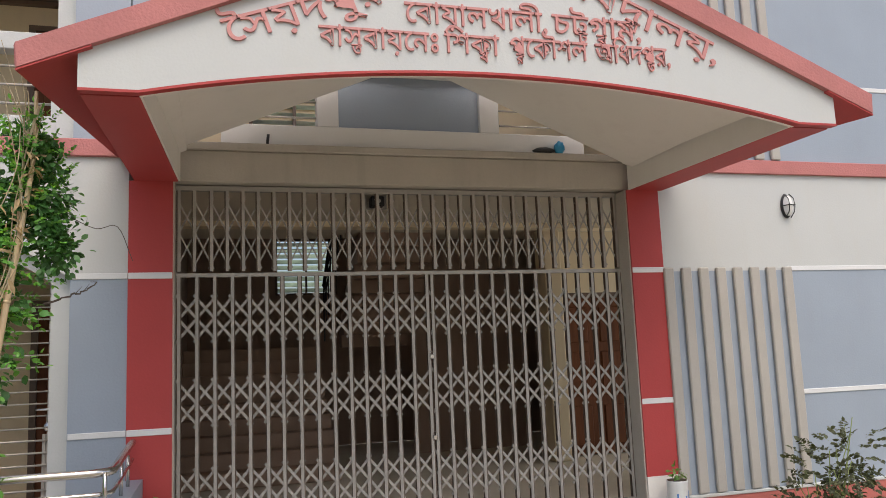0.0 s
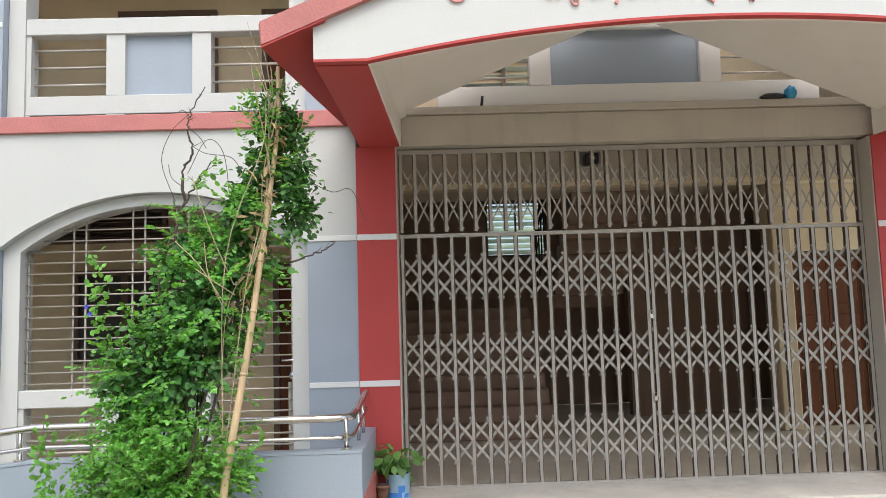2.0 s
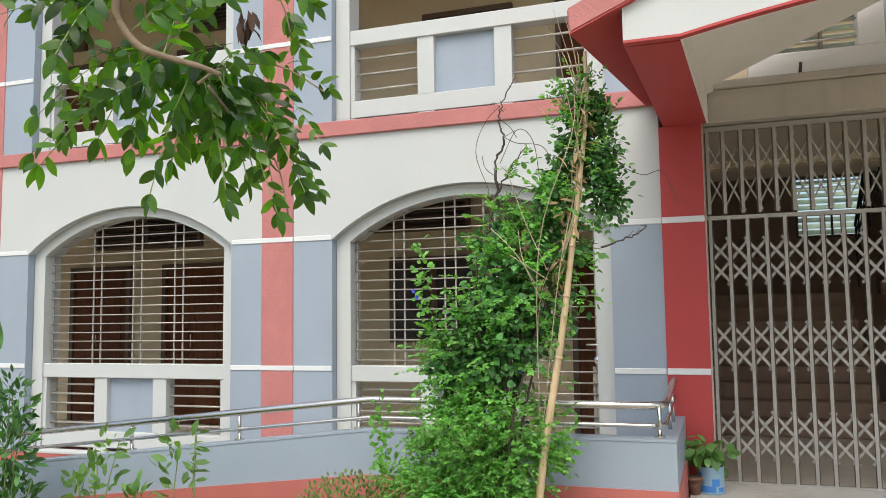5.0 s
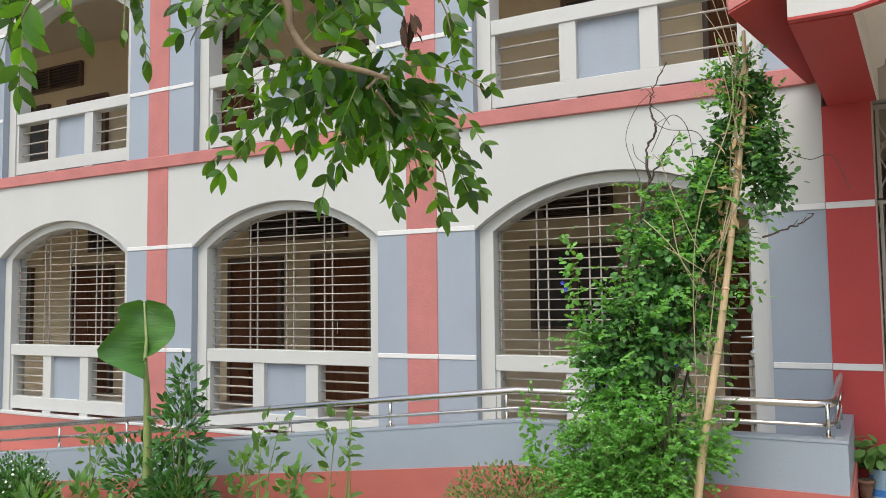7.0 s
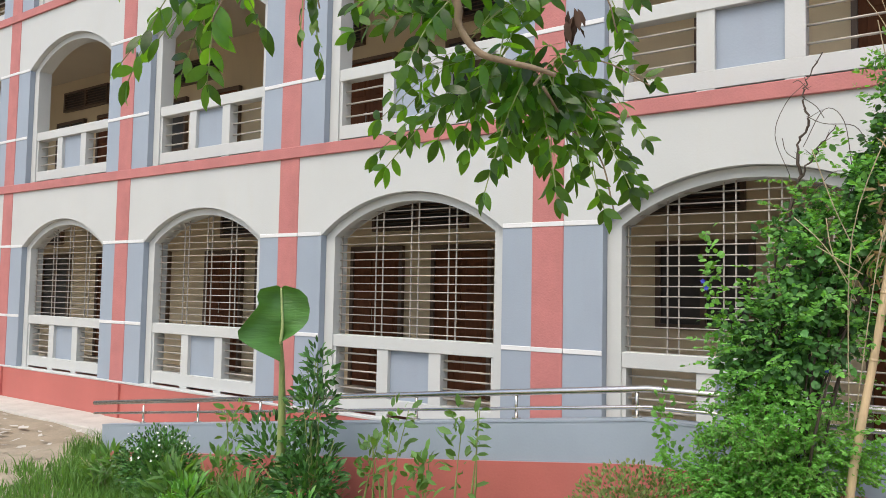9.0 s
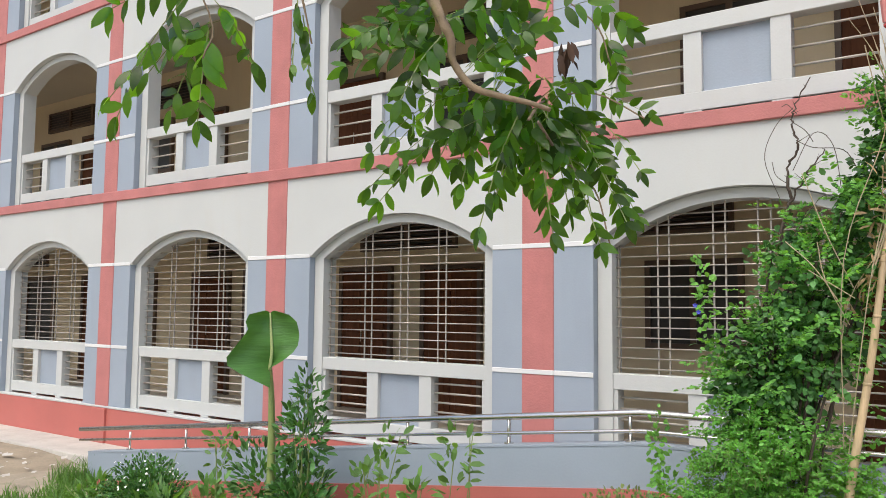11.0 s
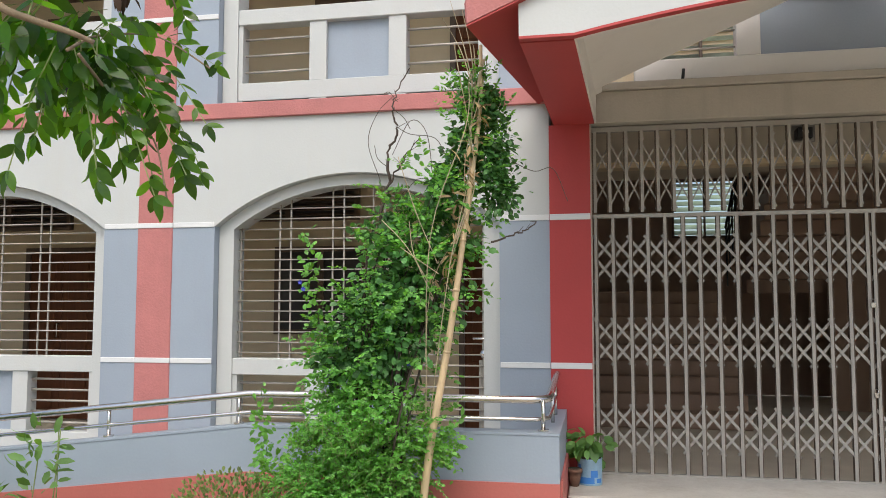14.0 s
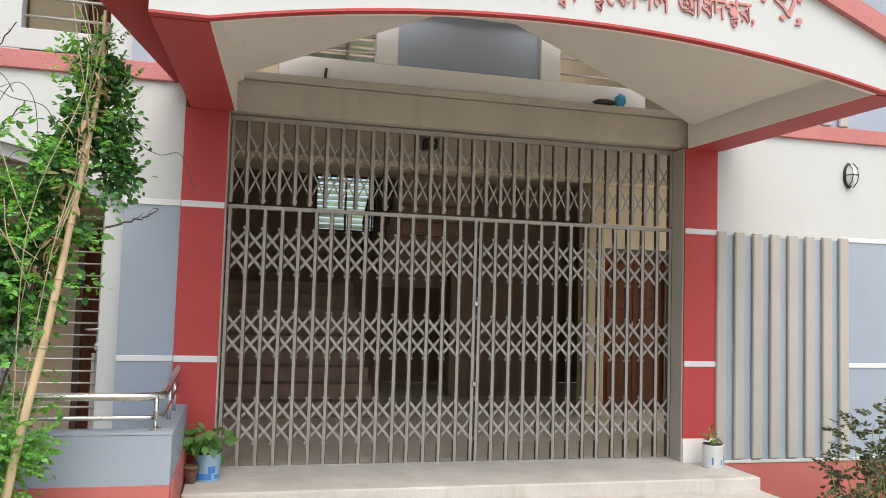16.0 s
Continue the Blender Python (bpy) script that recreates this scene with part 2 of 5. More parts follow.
def boxed(x0, x1, y0, y1, z0, z1, bevel=0.0):
    bm = bmesh.new()
    box(bm, x0, x1, y0, y1, z0, z1, bevel)
    return bm


def tube(bm, pts, radii, sides=8, cap=True):
    """A tube through points, with a radius at each."""
    pts = [Vector(p) for p in pts]
    if not isinstance(radii, (list, tuple)):
        radii = [radii] * len(pts)
    rings = []
    for i, p in enumerate(pts):
        d = (pts[min(i + 1, len(pts) - 1)] - pts[max(i - 1, 0)]).normalized()
        ref = Vector((0, 0, 1)) if abs(d.z) < 0.9 else Vector((0, 1, 0))
        u = d.cross(ref).normalized()
        v = d.cross(u)
        rings.append([bm.verts.new(p + radii[i] * (u * math.cos(2 * math.pi * k / sides) + v * math.sin(2 * math.pi * k / sides))) for k in range(sides)])
    for a, b in zip(rings, rings[1:]):
        for k in range(sides):
            bm.faces.new((a[k], a[(k + 1) % sides], b[(k + 1) % sides], b[k]))
    if cap:
        bm.faces.new(rings[0][::-1])
        bm.faces.new(rings[-1])
    bmesh.ops.recalc_face_normals(bm, faces=bm.faces[:])
    return bm


def spline(pts, n=8):
    """Catmull-Rom through control points."""
    p = [Vector(q) for q in pts]
    p = [2 * p[0] - p[1]] + p + [2 * p[-1] - p[-2]]
    out = []
    for i in range(1, len(p) - 2):
        for k in range(n):
            t = k / n
            out.append(0.5 * (2 * p[i] + (p[i + 1] - p[i - 1]) * t + (2 * p[i - 1] - 5 * p[i] + 4 * p[i + 1] - p[i + 2]) * t * t + (3 * p[i] - p[i - 1] - 3 * p[i + 1] + p[i + 2]) * t ** 3))
    out.append(p[-2])
    return out


def prism(bm, outline, y0, y1, mi=0, side_mi=None):
    """A convex or simple outline in x and z, drawn out from y0 to y1."""
    a = [bm.verts.new((x, y0, z)) for x, z in outline]
    b = [bm.verts.new((x, y1, z)) for x, z in outline]
    f = [bm.faces.new(a), bm.faces.new(b[::-1])]
    for q in f:
        q.material_index = mi
    n = len(a)
    for i in range(n):
        q = bm.faces.new((a[i], b[i], b[(i + 1) % n], a[(i + 1) % n]))
        q.material_index = mi if side_mi is None else side_mi
    bmesh.ops.recalc_face_normals(bm, faces=bm.faces[:])


# leaf blade: midrib folded, tip drooping; y runs along it
LEAF_V = np.array([(0, 0, 0), (0, 0.33, 0.03), (0, 0.68, 0.02), (0, 1, -0.08), (-0.2, 0.26, 0.06), (-0.22, 0.66, 0.05), (0.2, 0.26, 0.06), (0.22, 0.66, 0.05)])
LEAF_F = [(0, 1, 4), (1, 2, 5, 4), (2, 3, 5), (0, 6, 1), (1, 6, 7, 2), (2, 7, 3)]


# the same with a rounder outline, for leaves near the eye
FINE_V = np.array([(0, 0, 0), (0, 0.25, 0.03), (0, 0.5, 0.04), (0, 0.78, 0.0), (0, 1.03, -0.1)] + [(s * w, t, 0.05 - 0.06 * t * t) for s in (-1, 1) for w, t in ((0.1, 0.06), (0.2, 0.22), (0.245, 0.42), (0.225, 0.62), (0.14, 0.83))])
FINE_F = [(0, 1, 6, 5), (1, 2, 7, 6), (2, 3, 8, 7), (3, 9, 8), (3, 4, 9), (0, 10, 11, 1), (1, 11, 12, 2), (2, 12, 13, 3), (3, 13, 14), (3, 14, 4)]


def leaf_mesh(name, places, ways, sizes, width=1.0, rng=None, flat=0.6, droop=0.0, near=False, face=(0, -0.35, 0)):
    """One mesh of many leaves. ways: the direction in which each blade points."""
    rng = rng or np.random.default_rng(1)
    places, ways, sizes = np.asarray(places, float), np.asarray(ways, float), np.asarray(sizes, float)
    n = len(places)
    ways = ways + np.array((0, 0, -droop))
    y = ways / np.linalg.norm(ways, axis=1, keepdims=True)
    up = np.array((0, 0, 1.0)) * flat + rng.normal(0, 0.45, (n, 3)) + np.array(face)
    x = np.cross(y, up)
    x /= np.linalg.norm(x, axis=1, keepdims=True) + 1e-9
    z = np.cross(x, y)
    v = (FINE_V if near else LEAF_V) * np.array((width, 1, 1))
    verts = places[:, None] + sizes[:, None, None] * (v[None, :, 0, None] * x[:, None] + v[None, :, 1, None] * y[:, None] + v[None, :, 2, None] * z[:, None])
    faces = [tuple(i * len(v) + k for k in f) for i in range(n) for f in (FINE_F if near else LEAF_F)]
    me = bpy.data.meshes.new(name)
    me.from_pydata(verts.reshape(-1, 3).tolist(), [], faces)
    me.shade_smooth()
    return me


def leaves(name, parent, material, places, ways, sizes, label="", **kw):
    me = leaf_mesh(name, places, ways, sizes, **kw)
    me.materials.append(material)
    ob = new(name, me)
    ob.parent = parent
    if label:
        ob["label"] = label
    return ob

# ---- the large structure ----
FLOOR, STOREY, PITCH, C1 = 0.57, 3.0, 3.51, -4.11      # verandah floor, storey height, bay spacing, first bay's middle
HALF, SPRING, RISE, BAND = 1.23, 2.57, 0.43, 3.5       # arched opening; underside of the storey band
THICK = 0.3
BAYS = 7
LEFT_END = C1 - PITCH * (BAYS - 1) - PITCH / 2
COL_L0, COL_L1, COL_R0, COL_R1 = -2.48, -2.16, 1.76, 2.08
RIGHT_END = 9.0
STOREYS = 3


def arc(half, rise, n=20):
    """Points of a flat arch from left to right, z above its spring."""
    r = (half * half + rise * rise) / (2 * rise)
    a = math.asin(half / r)
    return [(r * math.sin(-a + 2 * a * k / n), r * math.cos(-a + 2 * a * k / n) - (r - rise)) for k in range(n + 1)]


ground_bm = bmesh.new()
bmesh.ops.create_grid(ground_bm, x_segments=60, y_segments=60, size=1)
for v in ground_bm.verts:
    v.co.x = -3 + 14 * v.co.x + 500 * v.co.x ** 7
    v.co.y = -6 + 12 * v.co.y + 500 * v.co.y ** 7
    near = max(0.0, 1 - abs(v.co.x + 3) / 20)
    v.co.z = 0.05 * near * noise.noise((v.co.x * 0.7, v.co.y * 0.7, 0)) - 0.03
ground = tagged(part("ground", ground_bm, SOIL, smooth=True), "dry pale earth with patches of thin grass", "ground", kind="structure")


def storey_wall(level):
    """The front wall of one storey, with its arched openings; blue below the arch springs, white above."""
    bm = bmesh.new()
    z0 = level * STOREY
    base = z0 + FLOOR if level == 0 else z0 + 0.64
    zs, zt = z0 + SPRING, z0 + BAND + 0.14 if level < STOREYS - 1 else z0 + BAND + 0.3
    pts = arc(HALF, RISE)
    for k in range(BAYS):
        c = C1 - PITCH * k
        right = COL_L0 if k == 0 else c + PITCH / 2
        left = c - PITCH / 2
        box(bm, left, c - HALF, 0, THICK, base, zs, mi=0)
        box(bm, c + HALF, right, 0, THICK, base, zs, mi=0)
        box(bm, left, c - HALF, 0, THICK, zs, zt, mi=1)
        box(bm, c + HALF, right, 0, THICK, zs, zt, mi=1)
        for (xa, za), (xb, zb) in zip(pts, pts[1:]):
            q = [(c + xa, zs + za), (c + xb, zs + zb), (c + xb, zt), (c + xa, zt)]
            f = bm.faces.new([bm.verts.new((x, 0, z)) for x, z in q])
            g = bm.faces.new([bm.verts.new((x, THICK, z)) for x, z in q[::-1]])
            f.material_index = g.material_index = 1
            u = bm.faces.new([bm.verts.new(p) for p in ((c + xa, 0, zs + za), (c + xa, THICK, zs + za), (c + xb, THICK, zs + zb), (c + xb, 0, zs + zb))])
            u.material_index = 1
    bmesh.ops.remove_doubles(bm, verts=bm.verts[:], dist=0.0005)
    name = ("wall_ground_storey", "wall_first_storey", "wall_second_storey")[level]
    return tagged(part(name, bm, [BLUE, WHITE]), "plastered school wall, blue-grey piers under white arched spandrels", "wall", kind="structure")


for level in range(STOREYS):
    storey_wall(level)

# right wing: white over blue, plain
for level in range(STOREYS):
    z0 = level * STOREY
    w = part("wall_right_lower", boxed(COL_R1, RIGHT_END, 0, THICK, z0 + (FLOOR if level == 0 else 0.64), z0 + SPRING), BLUE)
    tagged(w, "plain blue-grey plastered wing wall", "wall", kind="structure")
    w = part("wall_right_upper", boxed(COL_R1, RIGHT_END, 0, THICK, z0 + SPRING, z0 + BAND + 0.14), WHITE if level == 0 else BLUE)
    tagged(w, "plain white upper strip of the wing wall" if level == 0 else "plain blue-grey upper strip of the wing wall", "wall", kind="structure")

# plinth, storey bands, pilasters, white lines
pl = bmesh.new()
box(pl, LEFT_END, COL_L0, -0.03, THICK, -0.3, FLOOR)
box(pl, COL_R1, RIGHT_END, -0.03, THICK, -0.3, FLOOR)
box(pl, COL_L0, COL_R1, 0.05, THICK, -0.3, FLOOR - 0.1)
tagged(part("plinth", pl, PLINTHRED), "red painted plinth along the foot of the facade", "plinth", kind="structure")
pe = bmesh.new()
box(pe, LEFT_END, COL_L0 - 0.01, -0.04, 0.1, FLOOR - 0.012, FLOOR + 0.014, 0.004)
box(pe, COL_R1 + 0.01, RIGHT_END, -0.04, 0.1, FLOOR - 0.012, FLOOR + 0.014, 0.004)
tagged(part("plinth_edge", pe, WHITE), "thin pale ledge on top of the red plinth", "trim", kind="structure")
for level in range(STOREYS):
    for x0, x1 in ((LEFT_END, COL_L0 - 0.01), (COL_R1 + 0.01, RIGHT_END)):
        z0 = level * STOREY + BAND
        tagged(part("storey_band", boxed(x0, x1, -0.034, 0.02, z0, z0 + 0.135, 0.006), SALMON), "faded salmon-red band marking the storey floor", "trim", kind="structure")
TOP = STOREYS * STOREY + 0.8
pil = part("pilaster", boxed(-0.165, 0.165, -0.01, 0.02, 0, TOP - FLOOR, 0.006), SALMON, loc=(C1 - PITCH / 2 - 0.03, 0, FLOOR))
tagged(pil, "flat salmon-red pilaster strip on the facade", "pilaster", "facade pilasters", "structure")
for k in range(1, BAYS):
    copy_thing(pil, pose(C1 - PITCH / 2 - 0.03 - PITCH * k, 0, FLOOR))
pf = part("pilaster_foot", boxed(-0.17, 0.17, -0.065, 0.02, -0.3, FLOOR - 0.015, 0.004), PLINTHRED, loc=(C1 - PITCH / 2 - 0.03, 0, 0))
tagged(pf, "red painted foot of a pilaster", "pilaster", "pilaster feet", "structure")
for k in range(1, BAYS):
    copy_thing(pf, pose(C1 - PITCH / 2 - 0.03 - PITCH * k, 0, 0))
line_label = "thin raised white line across the pier"
for level in range(STOREYS):
    for zl in (1.42, 2.585):
        z = level * STOREY + zl
        for k in range(BAYS + 1):
            xl = C1 - PITCH * k + HALF
            xr = COL_L0 if k == 0 else C1 - PITCH * (k - 1) - HALF
            if k == BAYS:
                continue
            cuts = [(xl + 0.004, xr - 0.004, -0.014)]
            if k:
                xp = C1 - PITCH * k + PITCH / 2 - 0.03
                cuts = [(xl + 0.004, xp - 0.172, -0.014), (xp - 0.169, xp + 0.169, -0.021), (xp + 0.172, xr - 0.004, -0.014)]
            for xa, xb, yl in cuts:
                tagged(part("white_line", boxed(xa, xb, yl + 0.005, 0.01, z - 0.022, z + 0.022, 0.003), LINE), line_label, "trim", "white facade lines", "structure")
        tagged(part("white_line", boxed(3.4, RIGHT_END, -0.009, 0.01, z - 0.022, z + 0.022, 0.003), LINE), "thin raised white line on the wing wall", "trim", "white facade lines", "structure")

# verandah: floors, back wall, ceilings
BACK = 2.35
for level in range(STOREYS):
    z = level * STOREY + FLOOR
    fl = bmesh.new()
    if level == 0:
        box(fl, LEFT_END, COL_L0, THICK, BACK, z - 0.25, z - 0.03)
        box(fl, COL_L0, RIGHT_END, 0.0, 6.4, z - 0.25, z - 0.004)
    else:
        box(fl, LEFT_END, COL_L0 - 0.0, THICK, BACK, z - 0.16, z)
        box(fl, COL_L0, RIGHT_END, 0.3, BACK, z - 0.09, z)
    tagged(part("floor_storey", fl, FLOORM), "dull grey cement verandah floor", "floor", kind="structure")
    ce = bmesh.new()
    if level == 0:
        box(ce, LEFT_END, COL_L0, THICK, BACK, z + 2.8, z + 2.835)
        box(ce, COL_L0, RIGHT_END, 0.4, 3.6, z + 2.86, z + 2.9)
        box(ce, COL_L0, RIGHT_END, 3.6, 6.4, z + 4.4, z + 4.44)
    else:
        box(ce, LEFT_END, RIGHT_END, THICK, BACK, z + 2.8, z + 2.835)
    tagged(part("ceiling", ce, CEIL), "cream painted verandah ceiling", "ceiling", kind="structure")
    bw = bmesh.new()
    box(bw, LEFT_END, COL_L0 if level == 0 else RIGHT_END, BACK, BACK + 0.2, z - 0.2, z + 2.9)
    tagged(part("wall_back", bw, BEIGE), "warm beige classroom wall behind the verandah", "wall", kind="structure")
tagged(part("wall_end_left", boxed(LEFT_END - 0.2, LEFT_END, 0, BACK + 0.2, -0.3, TOP), BEIGE), "end wall of the school block", "wall", kind="structure")
tagged(part("wall_end_right", boxed(RIGHT_END, RIGHT_END + 0.2, 0, 6.6, -0.3, TOP), BEIGE), "end wall of the school block", "wall", kind="structure")
tagged(part("roof_slab", boxed(LEFT_END - 0.4, RIGHT_END + 0.4, -0.3, 6.8, TOP, TOP + 0.2), CONCRETE), "flat concrete roof slab of the school", "roof", kind="structure")


# ---- arched bays: frame, parapet, grille ----
def flat_bar(w, d, l):
    return boxed(-w / 2, w / 2, -d / 2, d / 2, 0, l)


def arched_bay(level, uprights=(-0.55, -0.45, -0.05, 0.05, 0.45, 0.55), gate_from=None):
    """The infill of one bay at its floor middle: white frame, parapet with panel and bars, and on the ground storey a steel grille."""
    name = "window_1" if level == 0 else "balcony_1"
    lab = ("arched window opening with white frame and horizontal steel grille" if not gate_from else "arched opening with steel grille and a barred door beside its parapet" if level == 0 else "arched balcony opening with white panelled parapet and steel bars")
    th = thing(name, lab, "window" if level == 0 else "balcony", kind="structure")
    b = 0.64 - FLOOR + 0.0 if level else 0.0
    sp, inner = SPRING - FLOOR, HALF - 0.14
    pts, ins = arc(HALF - 0.004, RISE - 0.004), arc(inner, RISE - 0.07)
    bm = bmesh.new()
    y0, y1 = 0.085, THICK - 0.006
    ring_o = [(-HALF + 0.004, b)] + [(x, sp + z) for x, z in pts] + [(HALF - 0.004, b)]
    ring_i = [(-inner, b)] + [(x, sp - 0.02 + z) for x, z in ins] + [(inner, b)]
    for i in range(len(ring_o) - 1):
        o0, o1, i0, i1 = ring_o[i], ring_o[i + 1], ring_i[i], ring_i[i + 1]
        for q in ([(o0, y0), (o1, y0), (i1, y0), (i0, y0)], [(i0, y0), (i1, y0), (i1, y1), (i0, y1)], [(i0, y1), (i1, y1), (o1, y1), (o0, y1)]):
            bm.faces.new([bm.verts.new((p[0], y, p[1])) for p, y in q])
    bmesh.ops.remove_doubles(bm, verts=bm.verts[:], dist=0.0005)
    bmesh.ops.recalc_face_normals(bm, faces=bm.faces[:])
    for f in bm.faces:
        if f.normal.y < -0.9 or f.normal.y > 0.9:
            if (f.normal.y < 0) != (f.calc_center_median().y < 0.2):
                f.normal_flip()
    part("window_frame", bm, WHITE, th)
    # parapet: bottom rail with drain slots, posts, panel, top rail
    top = (1.5 if level else 1.44) - FLOOR
    y0, y1 = 0.105, 0.235
    wall_end = gate_from or inner
    part("top_rail", boxed(-inner, wall_end, y0 - 0.012, y1, top - 0.14, top, 0.006), WHITE, th)
    part("bottom_rail", boxed(-inner, wall_end, y0, y1, b + 0.04, b + 0.2, 0.005), WHITE, th)
    bars_z0, bars_z1 = b + 0.2, top - 0.14
    posts = (-inner + 0.02, -0.355, 0.355, inner - 0.02)
    for x in posts[:3 if gate_from else 4]:
        w = 0.077 if abs(x) < 0.5 else 0.02
        part("post", boxed(x - w, x + w, y0 + 0.002, y1, bars_z0, bars_z1), WHITE, th)
        part("post_foot", boxed(x - w, x + w, y0 + 0.002, y1, b, b + 0.04), WHITE, th)
    part("panel", boxed(-0.278, 0.278, y0 + 0.05, y1 - 0.02, bars_z0, bars_z1), BLUE, th, "blue-grey recessed panel")
    bar = None
    for side in (-1,) if gate_from else (-1, 1):
        xa, xb = sorted((side * 0.432, side * (inner - 0.04)))
        n = 5 if level == 0 else 3
        for i in range(n):
            z = bars_z0 + (bars_z1 - bars_z0) * (i + 0.75) / (n + 0.5)
            if bar is None:
                bar = part("parapet_bar", tube(bmesh.new(), [(0, 0, 0), (xb - xa, 0, 0)], 0.011, 6), BARS, th, smooth=True)
                bar.location = (xa, 0.17, z)
            else:
                again("parapet_bar", bar, th, (xa, 0.17, z))
    if level == 0:
        span, z0 = 2 * inner, top
        apex = sp - 0.02 + RISE - 0.07
        r = (inner ** 2 + (RISE - 0.07) ** 2) / (2 * (RISE - 0.07))

        def height(x):
            return sp - 0.02 + math.sqrt(max(r * r - x * x, 0)) - (r - (RISE - 0.07))
        n = 17
        full = None
        for i in range(n):
            z = z0 + 0.045 + i * 0.089
            if z > apex - 0.02:
                continue
            half = inner - 0.003
            if z > sp - 0.02:
                half = min(half, math.sqrt(max(r * r - (z - (sp - 0.02) + r - (RISE - 0.07)) ** 2, 0)))
            if half == inner - 0.003:
                if full is None:
                    full = part("grille_bar", tube(bmesh.new(), [(-half, 0, 0), (half, 0, 0)], 0.0066, 6), BARS, th, smooth=True)
                    full.location = (0, 0.18, z)
                else:
                    again("grille_bar", full, th, (0, 0.18, z))
            else:
                part("grille_bar", tube(bmesh.new(), [(-half, 0, 0), (half, 0, 0)], 0.0066, 6), BARS, th, smooth=True, loc=(0, 0.18, z))
        if gate_from:
            # barred door beside the parapet, down to the floor
            short = None
            for i in range(10):
                loc = (gate_from, 0.18, top - 0.044 - i * 0.089)
                if short is None:
                    short = part("grille_bar", tube(bmesh.new(), [(0, 0, 0), (inner - gate_from - 0.003, 0, 0)], 0.0085, 6), BARS, th, smooth=True, loc=loc)
                else:
                    again("grille_bar", short, th, loc)
            for x in (gate_from + 0.02, inner - 0.045, inner - 0.02):
                part("door_upright", boxed(-0.011, 0.011, -0.008, 0.008, 0.01, top), BARS, th, loc=(x, 0.195, 0))
        for x in (-inner + 0.02, *uprights, inner - 0.02):
            part("grille_upright", boxed(-0.0065, 0.0065, -0.006, 0.006, z0, height(x) + 0.01), BARS, th, loc=(x, 0.195, 0))
    return th


end_bay = arched_bay(0, (-0.71, -0.61, -0.23, -0.13, 0.13, 0.23, 0.61, 0.71), 0.432)
end_bay.location = (C1, 0, FLOOR)
for level in range(STOREYS):
    first = arched_bay(level)
    first.location = (C1 - (PITCH if level == 0 else 0), 0, FLOOR + level * STOREY)
    first["group"] = "arched bays of a storey"
    for k in range(2 if level == 0 else 1, BAYS):
        copy_thing(first, pose(C1 - PITCH * k, 0, FLOOR + level * STOREY))

# ---- classroom doors, windows and vents on the back wall ----
def classroom_door():
    th = thing("classroom_door", "closed red-brown panelled wooden classroom door", "door", group="classroom doors")
    part("door_frame", boxed(-0.5, -0.44, -0.05, 0.02, 0, 2.06), FRAMEWOOD, th)
    part("door_frame", boxed(0.44, 0.5, -0.05, 0.02, 0, 2.06), FRAMEWOOD, th)
    part("door_frame", boxed(-0.44, 0.44, -0.05, 0.02, 2.0, 2.06), FRAMEWOOD, th)
    for x0, x1 in ((-0.437, -0.004), (0.004, 0.437)):
        bm = boxed(x0, x1, -0.025, 0.02, 0.01, 1.995)
        for z0, z1 in ((0.12, 0.62), (0.74, 1.3), (1.42, 1.88)):
            box(bm, x0 + 0.08, x1 - 0.08, -0.04, -0.02, z0, z1, 0.012)
        part("leaf", bm, WOOD, th)
    h = tube(bmesh.new(), [(-0.03, -0.03, 0.98), (-0.03, -0.07, 0.98), (-0.03, -0.07, 1.14), (-0.03, -0.03, 1.14)], 0.008, 6)
    part("door_handle", h, STEEL, th, "steel pull handle", smooth=True)
    return th


def classroom_window(w=1.1, h=1.0):
    th = thing("classroom_window", "brown-framed sliding classroom window with dark panes", "window", group="classroom windows")
    for x0, x1, z0, z1 in ((-w / 2, w / 2, 0, 0.06), (-w / 2, w / 2, h - 0.06, h), (-w / 2, -w / 2 + 0.06, 0.06, h - 0.06), (w / 2 - 0.06, w / 2, 0.06, h - 0.06), (-0.035, 0.035, 0.06, h - 0.06)):
        part("window_frame", boxed(x0, x1, -0.05, 0.02, z0, z1), FRAMEWOOD, th)
    for x0, x1 in ((-w / 2 + 0.06, -0.035), (0.035, w / 2 - 0.06)):
        part("pane", boxed(x0, x1, -0.02, 0.01, 0.06, h - 0.06), LOUVRE, th, "dark glass pane")
    return th


def vent(w=1.7, h=0.42):
    th = thing("louvred_vent", "dark brown louvred ventilator high on the wall", "vent", group="louvred vents")
    for x0, x1, z0, z1 in ((-w / 2, w / 2, 0, 0.04), (-w / 2, w / 2, h - 0.04, h), (-w / 2, -w / 2 + 0.05, 0.04, h - 0.04), (w / 2 - 0.05, w / 2, 0.04, h - 0.04), (-0.03, 0.03, 0.04, h - 0.04)):
        part("frame", boxed(x0, x1, -0.05, 0.02, z0, z1), FRAMEWOOD, th)
    part("backing", boxed(-w / 2 + 0.05, w / 2 - 0.05, -0.006, 0.01, 0.04, h - 0.04), LOUVRE, th)
    first = None
    for side in (-1, 1):
        for i in range(6):
            z = 0.07 + i * 0.055
            loc = (side * (w / 4 - 0.005), -0.028, z)
            if first is None:
                first = part("slat", boxed(-(w / 4 - 0.03), w / 4 - 0.03, -0.025, 0.025, -0.004, 0.004), FRAMEWOOD, th, loc=loc)
                first.rotation_euler = (radians(35), 0, 0)
            else:
                again("slat", first, th, loc, (radians(35), 0, 0))
    return th


door, cwin, cvent = classroom_door(), classroom_window(), vent()
made = {"d": 0, "w": 0, "v": 0}


